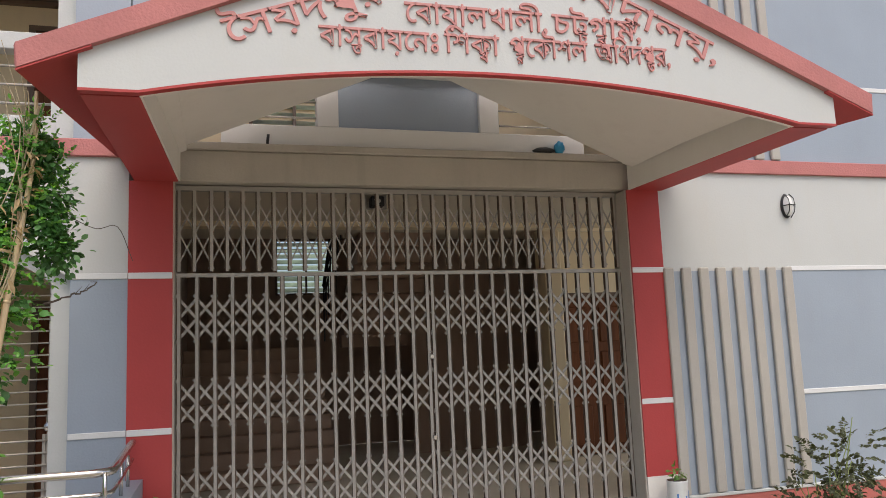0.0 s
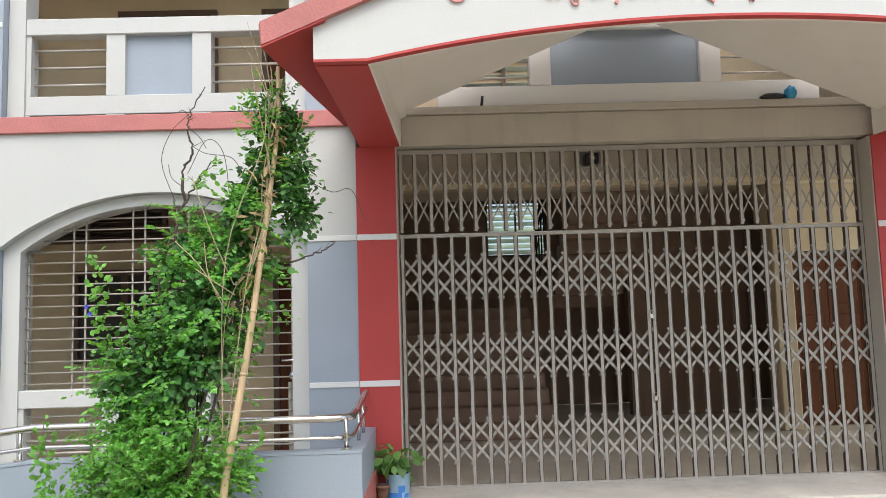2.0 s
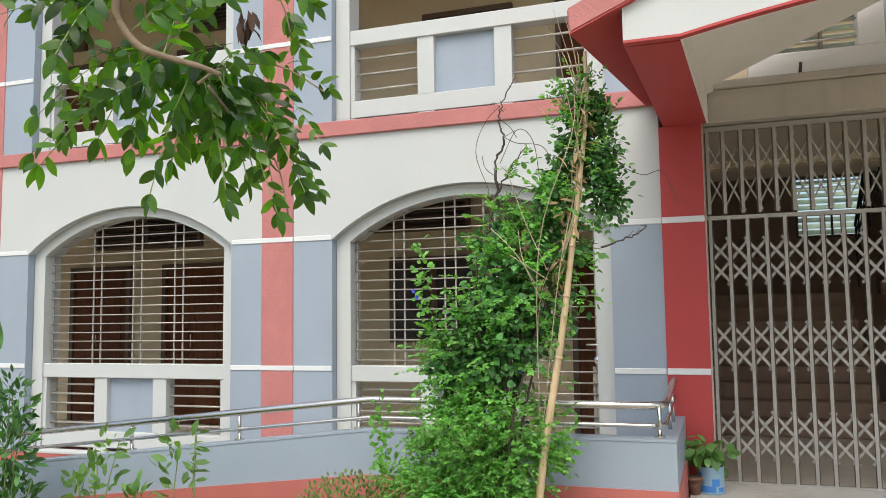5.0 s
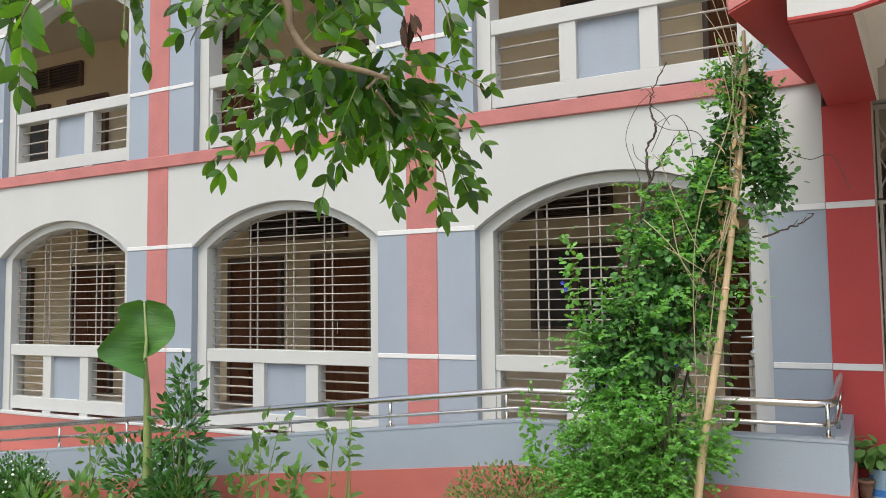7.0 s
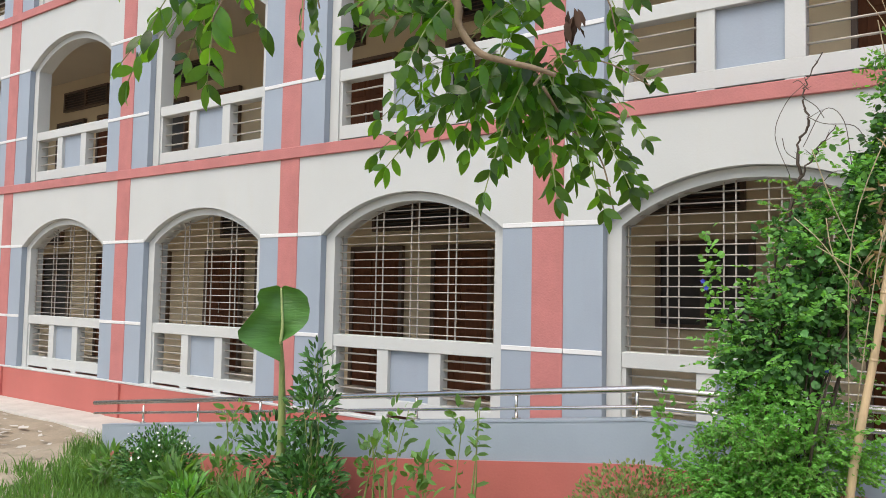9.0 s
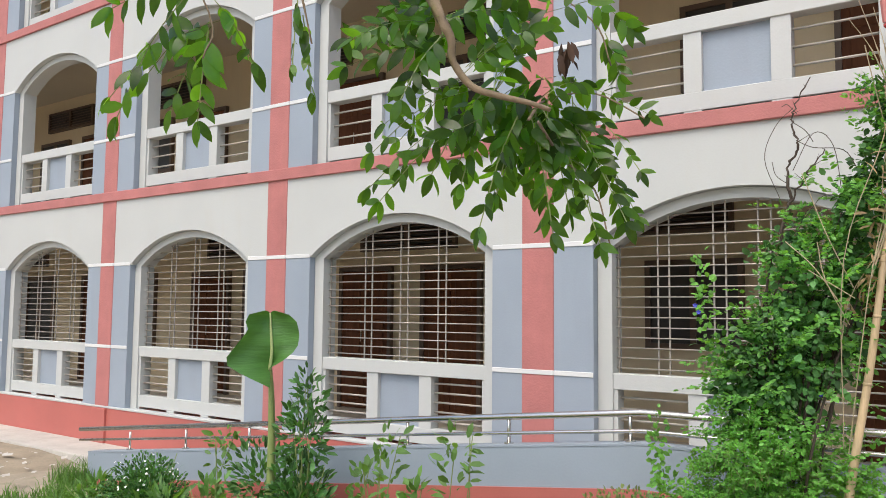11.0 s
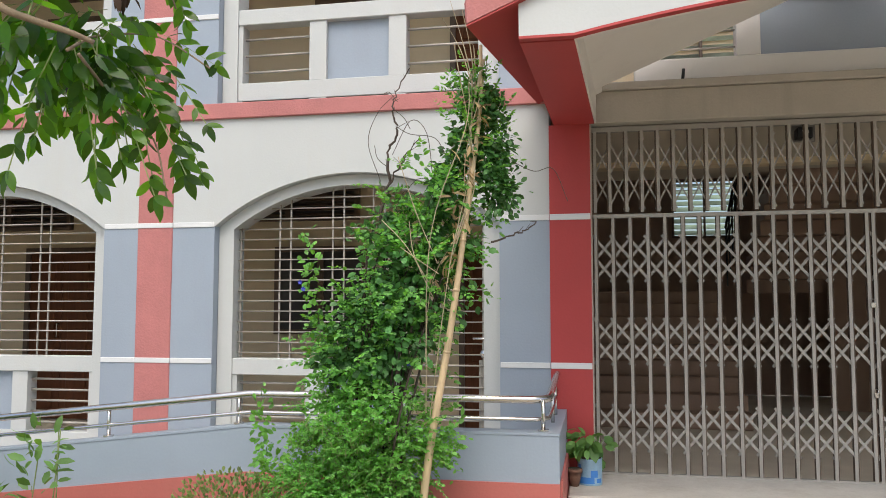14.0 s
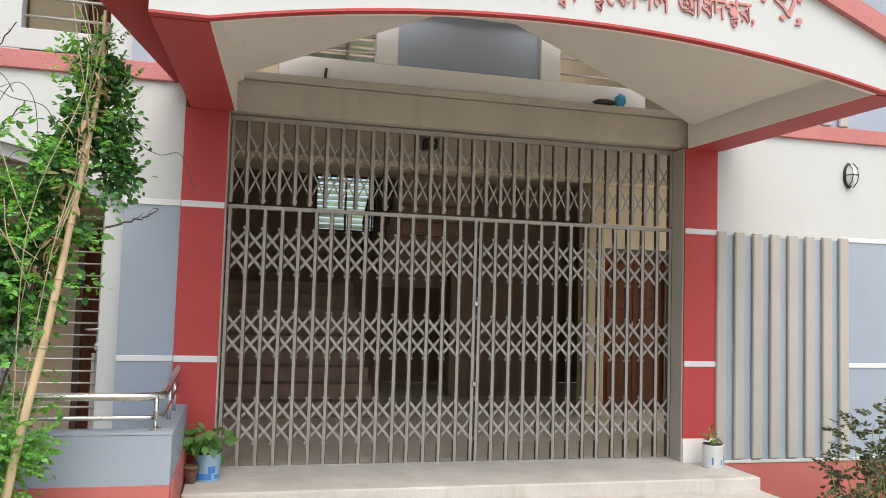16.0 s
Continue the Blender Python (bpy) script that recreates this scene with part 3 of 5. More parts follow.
def put(key, ob, x, z, tall=1.0):
    """The first call moves the original, later calls copy it."""
    m = pose(x, BACK - 0.02, z) @ Matrix.Diagonal((1, 1, tall, 1))
    if not made[key]:
        ob.matrix_world = m
    else:
        copy_thing(ob, m)
    made[key] += 1


for level in range(STOREYS):
    z = level * STOREY + FLOOR
    if level == 0:
        put("d", door, -3.1, z - 0.03)
        put("w", cwin, -5.2, z + 1.0)
        put("v", cvent, -5.6, z + 2.3)
        for k in range(1, BAYS):
            o = -PITCH * k
            if k < 2:
                put("d", door, -4.98 + o, z - 0.03)
            else:
                put("w", cwin, -5.1 + o, z + 0.62, 1.42)
            put("d", door, -6.5 + o, z - 0.03)
            put("v", cvent, -5.74 + o, z + 2.25)
    else:
        for k in range(0, BAYS):
            o = -PITCH * k
            put("d", door, -3.2 + o, z, 0.92)
            put("w", cwin, -4.75 + o, z + 0.9)
            put("v", cvent, -4.2 + o, z + 2.12)

# ---- the porch ----
XC = -0.2
for x0, x1 in ((COL_L0, COL_L1), (COL_R0, COL_R1)):
    col = thing("gate_column", "square red painted column beside the gate", "column", group="gate columns", kind="structure")
    part("shaft", boxed(x0, x1, -0.012, 0.3, FLOOR + 0.2 if x0 > 0 else -0.3, 3.32), RED, col)
    for zl in (1.42, 2.585):
        part("white_line", boxed(x0 + 0.002, x1 - 0.002, -0.018, 0.0, zl - 0.024, zl + 0.024, 0.003), LINE, col, "thin white line")
    if x0 > 0:
        part("base", boxed(x0 - 0.004, x1 + 0.004, -0.02, 0.3, -0.3, FLOOR + 0.205), SOFFIT, col, "whitewashed base block")
    part("jamb", boxed(x1 if x0 < 0 else x0 - 0.012, x1 + 0.012 if x0 < 0 else x0, 0.004, 0.29, FLOOR, 3.32), GREYBEAM, col, "grey plaster jamb")

lintel = bmesh.new()
box(lintel, COL_L1 - 0.1, COL_R0 + 0.1, 0.06, 0.4, 3.34, 3.595, 0.008)
box(lintel, COL_L1 - 0.1, COL_R0 + 0.1, 0.035, 0.4, 3.597, 3.66, 0.008)
tagged(part("lintel_beam", lintel, GREYBEAM), "grey plastered beam with a ledge over the gate", "beam", kind="structure")

# canopy: pitched slab on two side beams that splay a little outwards, arched front
SL, TIP, YF, YB = 0.425, 2.645, -2.1, -0.09
canopy = thing("porch_canopy", "pitched concrete porch canopy with arched white front and red edges", "canopy", (XC + 0.04, 0, 3.32), kind="structure")
Z0 = 3.405 - 3.32
FH, AH = 2.36, 2.065


def under(x):
    return Z0 + (TIP - abs(x)) * SL


def splayed(bm, back, front, y0, y1):
    """A beam whose section is given in x and z at its back and at its front."""
    a = [bm.verts.new((x, y0, z)) for x, z in front]
    b = [bm.verts.new((x, y1, z)) for x, z in back]
    bm.faces.new(a)
    bm.faces.new(b[::-1])
    for i in range(len(a)):
        j = (i + 1) % len(a)
        bm.faces.new((a[i], b[i], b[j], a[j]))
    bmesh.ops.recalc_face_normals(bm, faces=bm.faces[:])
    return bm


for s in (-1, 1):
    tip = TIP - 0.24
    bm = splayed(bmesh.new(), [(0, under(0)), (s * tip, under(tip)), (s * (tip + 0.01), under(tip) + 0.13), (0, under(0) + 0.15)],
                 [(0, under(0)), (s * TIP, under(TIP)), (s * (TIP + 0.01), under(TIP) + 0.13), (0, under(0) + 0.15)], YF - 0.045, YB)
    bmesh.ops.bevel(bm, geom=[e for e in bm.edges if all(abs(v.co.x) > 1 for v in e.verts)], offset=0.012, segments=1, affect="EDGES")
    part("roof_slope", bm, SALMON, canopy, "weathered red roof slab")
    bm = splayed(bmesh.new(), [(s * 2.29, under(2.29) - 0.012), (s * (tip - 0.005), under(tip) - 0.012), (s * (tip - 0.005), under(tip) - 0.001), (s * 2.29, under(2.29) - 0.001)],
                 [(s * 2.29, under(2.29) - 0.012), (s * (TIP - 0.005), under(TIP) - 0.012), (s * (TIP - 0.005), under(TIP) - 0.001), (s * 2.29, under(2.29) - 0.001)], YF - 0.04, -0.02)
    part("eave", bm, RED, canopy, "red eave")
    bm = bmesh.new()
    low = 0.185 if s > 0 else 0.13
    prism(bm, [(0, under(0) - low), (s * 1.95, under(1.95) - low), (s * 1.95, under(1.95) - 0.004), (0, under(0) - 0.004)], YF + 0.082, YB)
    part("ceiling_slope", bm, SOFFIT, canopy, "cream sloping ceiling")
    top_z = under(2.28) + 0.02
    part("side_beam", splayed(bmesh.new(), [(s * 1.962, 0), (s * 2.28, 0), (s * 2.28, top_z), (s * 1.962, top_z)], [(s * AH, 0), (s * FH, 0), (s * FH, top_z - 0.03), (s * AH, top_z)], YF + 0.08, -0.004), RED, canopy, "red side beam")
    hz = under(1.95) - 0.1
    part("beam_lining", splayed(bmesh.new(), [(s * 1.946, 0.004), (s * 1.96, 0.004), (s * 1.96, hz), (s * 1.946, hz)], [(s * (AH - 0.014), 0.004), (s * (AH - 0.001), 0.004), (s * (AH - 0.001), hz), (s * (AH - 0.014), hz)], YF + 0.084, -0.002), SOFFIT, canopy, "cream inner side")
    bm = bmesh.new()
    prism(bm, [(s * 1.9, under(1.9) - 0.15), (s * 2.03, under(2.03) - 0.15), (s * 2.03, under(2.03) - 0.02), (s * 1.9, under(1.9) - 0.02)], YF + 0.083, -0.005)
    part("ceiling_edge", bm, SOFFIT, canopy)
# front board with the flat arch cut out
fb = bmesh.new()
arch_pts = arc(AH, 0.215, 28)
for y in (YF, YF + 0.078):
    for (xa, za), (xb, zb) in zip(arch_pts, arch_pts[1:]):
        fb.faces.new([fb.verts.new(p) for p in ((xa, y, za + 0.012), (xb, y, zb + 0.012), (xb, y, under(xb)), (xa, y, under(xa)))])
    for s in (-1, 1):
        fb.faces.new([fb.verts.new(p) for p in ((s * AH, y, 0.012), (s * FH, y, 0.012), (s * FH, y, under(FH)), (s * AH, y, under(AH)))])
for s in (-1, 1):
    fb.faces.new([fb.verts.new(p) for p in ((s * FH, YF, 0.012), (s * FH, YF + 0.078, 0.012), (s * FH, YF + 0.078, under(FH)), (s * FH, YF, under(FH)))])
bmesh.ops.remove_doubles(fb, verts=fb.verts[:], dist=0.0005)
bmesh.ops.recalc_face_normals(fb, faces=fb.faces[:])
part("front_board", fb, WHITE, canopy, "white front board")
ul = bmesh.new()
line = [(-FH, 0.0), (-AH, 0.0)] + arch_pts[1:-1] + [(AH, 0.0), (FH, 0.0)]
for (xa, za), (xb, zb) in zip(line, line[1:]):
    box_pts = [(xa, za - 0.002), (xb, zb - 0.002), (xb, zb + 0.013), (xa, za + 0.013)]
    a = [ul.verts.new((x, YF - 0.004, z)) for x, z in box_pts]
    b = [ul.verts.new((x, YF + 0.05, z)) for x, z in box_pts]
    ul.faces.new(a)
    ul.faces.new(b[::-1])
    ul.faces.new((a[0], b[0], b[1], a[1]))
    ul.faces.new((a[3], a[2], b[2], b[3]))
bmesh.ops.remove_doubles(ul, verts=ul.verts[:], dist=0.0005)
bmesh.ops.recalc_face_normals(ul, faces=ul.faces[:])
part("arch_edge", ul, RED, canopy, "dark red edge along the arch")
us = bmesh.new()
for (xa, za), (xb, zb) in zip(arch_pts, arch_pts[1:]):
    us.faces.new([us.verts.new(p) for p in ((xa, YF + 0.05, za), (xa, YF + 0.082, za), (xb, YF + 0.082, zb), (xb, YF + 0.05, zb))])
part("arch_underside", us, SOFFIT, canopy, "cream underside of the arch")

# balcony parapet over the gate, its white lightened to look lit
bal = thing("balcony_2", "white parapet over the gate with blue panel and steel bars", "balcony", (XC, 0.1, 3.66), kind="structure")
part("bottom_rail", boxed(-1.6, 1.62, 0, 0.14, 0.0, 0.18, 0.006), LITWHITE, bal)
part("top_rail", boxed(-1.96, 1.96, 0, 0.14, 0.66, 0.8, 0.006), LITWHITE, bal)
for x in (-0.73, 0.71, -1.62, 1.64):
    part("post", boxed(x - 0.09, x + 0.09, 0, 0.14, 0.18, 0.66, 0.004), LITWHITE, bal)
part("panel", boxed(-0.64, 0.62, 0.05, 0.1, 0.18, 0.66), BLUE, bal, "blue-grey panel")
pb = None
for s in (-1, 1):
    for z in (0.27, 0.41, 0.55):
        loc = (-1.55 if s < 0 else 0.8, 0.07, z)
        if pb is None:
            pb = part("parapet_bar", tube(bmesh.new(), [(0, 0, 0), (0.74, 0, 0)], 0.009, 6), BARS, bal, smooth=True, loc=loc)
        else:
            again("parapet_bar", pb, bal, loc)
for x in (COL_L0 + 0.01, COL_R0 - 0.01):
    p = part("pier", boxed(x, x + 0.33, 0.0, 0.3, 3.66, TOP), BLUE)
    tagged(p, "blue-grey pier beside the upper balcony", "pier", "balcony piers", "structure")

# steps
STEP = 0.1
stairs = thing("entrance_steps", "broad worn concrete entrance steps before the gate", "steps", kind="structure")
for i in range(6):
    z1 = FLOOR - STEP * i
    y0 = -0.62 - 0.3 * i
    part("step", boxed(-2.34, 2.1, y0, 0.2 if i == 0 else y0 + 0.31, -0.2, z1, 0.012), CONCRETE, stairs)

# ---- collapsible gate ----
GY = 0.2
gate = thing("collapsible_gate", "closed grey steel collapsible gate with lattice bars", "gate", (0, GY, FLOOR))
GX0, GX1, GMID, GTOP = -2.145, 1.745, 2.03, 2.75
part("top_track", boxed(GX0, GX1, -0.025, 0.025, GTOP - 0.03, GTOP + 0.01), GATE, gate)
part("middle_track", boxed(GX0, GX1, -0.02, 0.03, GMID - 0.01, GMID + 0.02), GATE, gate)
part("bottom_track", boxed(GX0, GX1, -0.02, 0.02, 0.0, 0.012), GATE, gate)


def channel(h, side=1):
    """A picket: a painted front flat, a lip along one side and a channel behind it, both coloured dark as shade."""
    bm = bmesh.new()
    box(bm, -0.012, 0.012, -0.02, -0.014, 0, h)
    box(bm, -0.014, 0.014, 0.014, 0.02, 0, h, mi=1)
    x0, x1 = (0.0125, 0.02) if side > 0 else (-0.0215, -0.0125)
    box(bm, x0, x1, -0.018, 0.013, 0, h, mi=1)
    return bm


def lattice_bar(dx, dz, rise, w=0.0105):
    """A flat that leans across the gaps, running a little past its rivets."""
    l = math.hypot(dx, dz) * 1.17
    bm = boxed(-w, w, -0.0025, 0.0025, -l / 2, l / 2)
    bmesh.ops.rotate(bm, verts=bm.verts[:], cent=(0, 0, 0), matrix=Matrix.Rotation(math.atan2(dx, dz), 3, "Y"))
    bmesh.ops.translate(bm, verts=bm.verts[:], vec=(0, 0.008 if rise else -0.0075, 0))
    return bm


rngg = random.Random(5)


def gate_field(x0, x1, n, z0, z1, rows, w=0.0105, side=1):
    gap = (x1 - x0) / n
    first = None
    for i in range(n + 1):
        loc = (x0 + gap * i + rngg.uniform(-0.006, 0.006), 0, z0)
        if first is None:
            first = part("picket", channel(z1 - z0, side), [GATE, LIPSHADE], gate, loc=loc)
        else:
            again("picket", first, gate, loc)
    for a, b in rows:
        for rise in (0, 1):
            o = None
            for i in range(1, n):
                loc = (x0 + gap * i, 0, (a + b) / 2 + rngg.uniform(-0.004, 0.004))
                if o is None:
                    o = part("lattice_bar", lattice_bar(2 * gap * (1 if rise else -1), b - a, rise, w), GATE, gate, loc=loc)
                else:
                    again("lattice_bar", o, gate, loc)
            # half bars at both ends of the field
            for x, z in ((x0 + gap / 2, a + (b - a) * (0.75 if rise else 0.25)), (x1 - gap / 2, a + (b - a) * (0.25 if rise else 0.75))):
                part("lattice_bar", lattice_bar(gap * (1 if rise else -1) * 0.9, (b - a) / 2 * 0.9, rise, w), GATE, gate, loc=(x, 0, z))


ROWS = ((0.195, 0.515), (0.875, 1.195), (1.53, 1.85))
gate_field(GX0 + 0.02, -0.105, 15, 0.012, GMID - 0.01, ROWS)
gate_field(-0.065, GX1 - 0.012, 13, 0.012, GMID - 0.01, ROWS)
gate_field(GX0 + 0.02, GX1 - 0.02, 31, GMID + 0.035, GTOP - 0.03, ((GMID + 0.1, GTOP - 0.12),), 0.006, -1)
for z in (0.65, 1.32):
    bm = boxed(-0.018, 0.018, -0.04, -0.022, z - 0.02, z + 0.02, 0.005)
    tube(bm, [(-0.012, -0.032, z + 0.015), (-0.012, -0.032, z + 0.045), (0.012, -0.032, z + 0.045), (0.012, -0.032, z + 0.015)], 0.004, 6)
    part("padlock", bm, STEEL, gate, "small steel padlock", loc=(-0.085, 0, 0))

# ---- entrance hall behind the gate ----
HB = 4.6
# far walls and stairs take the brown with shade mixed in
tagged(part("wall_hall_left", boxed(COL_L0, COL_L0 + 0.2, 0.3, 6.4, FLOOR, 5.0), HALLWALL), "hall wall in brown deepened for shade", "wall", kind="structure")
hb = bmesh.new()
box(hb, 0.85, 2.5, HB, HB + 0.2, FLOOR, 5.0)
tagged(part("wall_hall_back", hb, HALLWALL), "wall at the back of the entrance hall, brown deepened for shade", "wall", kind="structure")
hd = bmesh.new()
DW0, DW1 = 2.42, 3.3
box(hd, 2.3, DW0, 3.0, 3.2, FLOOR, 3.43)
box(hd, DW1, 5.0, 3.0, 3.2, FLOOR, 3.43)
box(hd, DW0, DW1, 3.0, 3.2, FLOOR + 2.06, 3.43)
tagged(part("wall_hall_office", hd, BEIGE), "beige hall wall round a red-brown door", "wall", kind="structure")
# out of view; the gap is added to let the side fill lamp in
hr = bmesh.new()
box(hr, 5.0, 5.2, 0.3, 0.9, FLOOR, 3.43)
box(hr, 5.0, 5.2, 2.9, 6.4, FLOOR, 3.43)
box(hr, 5.0, 5.2, 0.9, 2.9, 3.0, 3.43)
tagged(part("wall_hall_right", hr, BEIGE), "unseen beige hall wall with an added gap for the fill lamp", "wall", kind="structure")
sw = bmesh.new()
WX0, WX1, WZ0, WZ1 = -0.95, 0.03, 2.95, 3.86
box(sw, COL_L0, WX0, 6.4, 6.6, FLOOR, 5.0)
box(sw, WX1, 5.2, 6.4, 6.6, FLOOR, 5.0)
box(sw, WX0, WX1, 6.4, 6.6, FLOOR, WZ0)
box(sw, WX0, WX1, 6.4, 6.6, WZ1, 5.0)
tagged(part("wall_stair_back", sw, HALLWALL), "wall of the stair landing, brown deepened for shade", "wall", kind="structure")
lw = thing("window_2", "bright louvred glass window over the stair landing", "window", (0, 6.42, WZ0), kind="structure")
WM, WH = (WX0 + WX1) / 2, WZ1 - WZ0
for x0, x1, z0, z1 in ((WX0, WX1, 0, 0.035), (WX0, WX1, WH - 0.035, WH), (WX0, WX0 + 0.035, 0.035, WH - 0.035), (WX1 - 0.035, WX1, 0.035, WH - 0.035), (WM - 0.015, WM + 0.015, 0.035, WH - 0.035)):
    part("window_frame", boxed(x0, x1, 0, 0.06, z0, z1), FRAMEWOOD, lw)
ls = None
for xa in (WX0 + 0.035, WM + 0.015):
    for i in range(9):
        loc = (xa, 0.05, 0.05 + i * 0.092)
        if ls is None:
            ls = part("pane", boxed(0, 0.44, -0.003, 0.003, 0, 0.08), PALE, lw, "pale glass louvre", loc=loc)
            ls.rotation_euler = (radians(-30), 0, 0)
        else:
            again("pane", ls, lw, loc, (radians(-30), 0, 0))
copy_thing(lw, pose(-0.54, BACK - 0.08, 4.28))
stair = thing("hall_staircase", "concrete staircase rising to a landing, brown deepened for shade", "staircase", kind="structure")
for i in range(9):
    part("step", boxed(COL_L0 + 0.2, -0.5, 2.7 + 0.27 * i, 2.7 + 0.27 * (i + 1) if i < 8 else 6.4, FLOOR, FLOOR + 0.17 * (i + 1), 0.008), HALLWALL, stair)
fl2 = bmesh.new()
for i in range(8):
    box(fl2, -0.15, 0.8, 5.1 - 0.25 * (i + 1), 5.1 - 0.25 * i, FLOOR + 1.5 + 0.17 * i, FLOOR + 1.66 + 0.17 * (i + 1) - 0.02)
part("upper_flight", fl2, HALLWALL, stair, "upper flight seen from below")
for i in range(9):
    y = 5.05 - 0.25 * i
    part("baluster", tube(bmesh.new(), [(-0.36, y, FLOOR + 1.6 + 0.17 * i), (-0.36, y, FLOOR + 2.4 + 0.17 * i)], 0.012, 6), BLACK, stair)
for dz in (2.1, 2.25, 2.4):
    part("handrail", tube(bmesh.new(), [(-0.36, 5.1, FLOOR + dz), (-0.36, 3.0, FLOOR + dz + 1.42)], 0.018 if dz > 2.3 else 0.01, 8), BLACK, stair)
tagged(part("hall_column", boxed(2.08, 2.3, 2.7, 3.0, FLOOR, 3.42, 0.01), BEIGE), "square beige column in the hall", "column", kind="structure")
copy_thing(door, pose(2.86, 3.07, FLOOR))

# ---- ramp with parapet and steel handrail ----
RY, RX0, RXK, RX1, RTOP, RSL, BLUE_H = -1.35, -2.36, -4.4, -10.95, 1.087, 0.117, 0.285


def rz(x):
    return RTOP - max(0.0, RXK - x) * RSL


ramp = thing("ramp_wall", "blue-grey ramp parapet with a red foot, sloping down beside the facade", "ramp wall", kind="structure")
ramp_bm, foot_bm = bmesh.new(), bmesh.new()
up_pts = [(RX0, RTOP), (RXK, RTOP), (RX1, rz(RX1))]
prism(ramp_bm, up_pts + [(RX1, rz(RX1) - BLUE_H), (RXK, RTOP - BLUE_H), (RX0, RTOP - BLUE_H)], RY, RY + 0.13)
part("upper_wall", ramp_bm, BLUE, ramp)
prism(foot_bm, [(RX0, RTOP - BLUE_H), (RXK, RTOP - BLUE_H), (RX1, rz(RX1) - BLUE_H), (RX1, -0.3), (RX0, -0.3)], RY - 0.014, RY + 0.13)
part("foot", foot_bm, PLINTHRED, ramp, "red painted foot")
part("return_wall", boxed(RX0 - 0.13, RX0, RY + 0.13, -0.02, RTOP - BLUE_H, RTOP), BLUE, ramp)
part("return_foot", boxed(RX0 - 0.13, RX0 + 0.014, RY + 0.13, -0.02, -0.3, RTOP - BLUE_H), PLINTHRED, ramp, "red painted foot")
cap = bmesh.new()
prism(cap, [(RX0 + 0.004, RTOP + 0.002), (RXK, RTOP + 0.002), (RX1 - 0.004, rz(RX1) + 0.002), (RX1 - 0.004, rz(RX1) + 0.018), (RXK, RTOP + 0.018), (RX0 + 0.004, RTOP + 0.018)], RY - 0.004, RY + 0.134)
part("cap", cap, BLUE, ramp, "worn blue-grey coping")
rf = bmesh.new()
prism(rf, [(COL_L0 + 0.1, FLOOR - 0.02), (RXK, FLOOR - 0.02), (RXK - 5.0, -0.03), (RXK - 5.0, -0.3), (COL_L0 + 0.1, -0.3)], RY + 0.131, -0.031)
part("ramp_floor", rf, CONCRETE, ramp, "rough concrete ramp floor")

rail = thing("ramp_handrail", "polished stainless steel double handrail on the ramp wall", "handrail")
RYC = RY + 0.065
for off, r in ((0.212, 0.025), (0.09, 0.014)):
    path = [(RX0 - 0.07, -0.05, RTOP + off + 0.06), (RX0 - 0.07, RYC + 0.1, RTOP + off), (RX0 - 0.1, RYC + 0.03, RTOP + off), (RX0 - 0.17, RYC, RTOP + off), (RXK, RYC, RTOP + off)]
    path += [(-11.24, RYC, 0.55 - 0.21 + off)]
    part("top_rail" if r > 0.02 else "lower_rail", tube(bmesh.new(), path, r, 10), STEEL, rail, smooth=True)
for x in (-2.46, -4.48, -5.44, -6.4, -7.36, -8.32, -9.28, -10.25):
    base = rz(x) + 0.02
    bm = tube(bmesh.new(), [(0, 0, 0), (0, 0, 0.195)], 0.013, 8)
    p = part("rail_post", bm, STEEL, rail, smooth=True, loc=(x, RYC, base))
    part("foot_flange", tube(bmesh.new(), [(0, 0, 0), (0, 0, 0.012)], 0.036, 12), STEEL, p)
for y in (-0.35, -0.75):
    part("rail_post", tube(bmesh.new(), [(RX0 - 0.07, y, RTOP), (RX0 - 0.07, y, RTOP + 0.21)], 0.013, 8), STEEL, rail, smooth=True)

# ---- vertical fins on the right wing ----
for level in range(2):
    for i in range(8):
        x = 2.12 + i * 0.183
        f = part("wall_fin", boxed(x - 0.05, x + 0.05, -0.04, 0.0, FLOOR + 0.02 if level == 0 else 3.64, 2.6 if level == 0 else 6.48, 0.01), FIN)
        tagged(f, "tall grey-cream vertical fin on the wing wall", "fin", "wing wall fins", "structure")

# concrete apron and yard
tagged(part("apron", boxed(LEFT_END, -11.0, -0.75, -0.03, -0.2, 0.075, 0.01), CONCRETE), "concrete apron along the red plinth", "pavement", kind="structure")
yb = bmesh.new()
bmesh.ops.create_grid(yb, x_segments=30, y_segments=16, size=1)
for v in yb.verts:
    v.co.x = -20 + 8.6 * v.co.x
    v.co.y = -4.35 + 3.65 * v.co.y
    edge = min(1.0, (-11.4 - v.co.x) / 1.5)
    edge = min(edge, max(0.0, v.co.y + 8) / 1.5)
    v.co.z = 0.03 * noise.noise((v.co.x, v.co.y, 3)) + 0.15 * edge - 0.11
tagged(part("yard", yb, YARD, smooth=True), "trodden dirt yard strewn with pale litter", "yard", kind="structure")

# ---- raised lettering on the canopy ----
def glyphs(text, size):
    """The mesh of a short text in the built-in font, drawn out a little."""
    c = bpy.data.curves.new("letters", "FONT")
    c.body, c.size, c.extrude, c.offset = text, size, 0.008, size * 0.004
    c.resolution_u = 2
    o = new("letters", c)
    dg = bpy.context.evaluated_depsgraph_get()
    me = bpy.data.meshes.new_from_object(o.evaluated_get(dg))
    bpy.data.objects.remove(o)
    bpy.data.curves.remove(c)
    return me


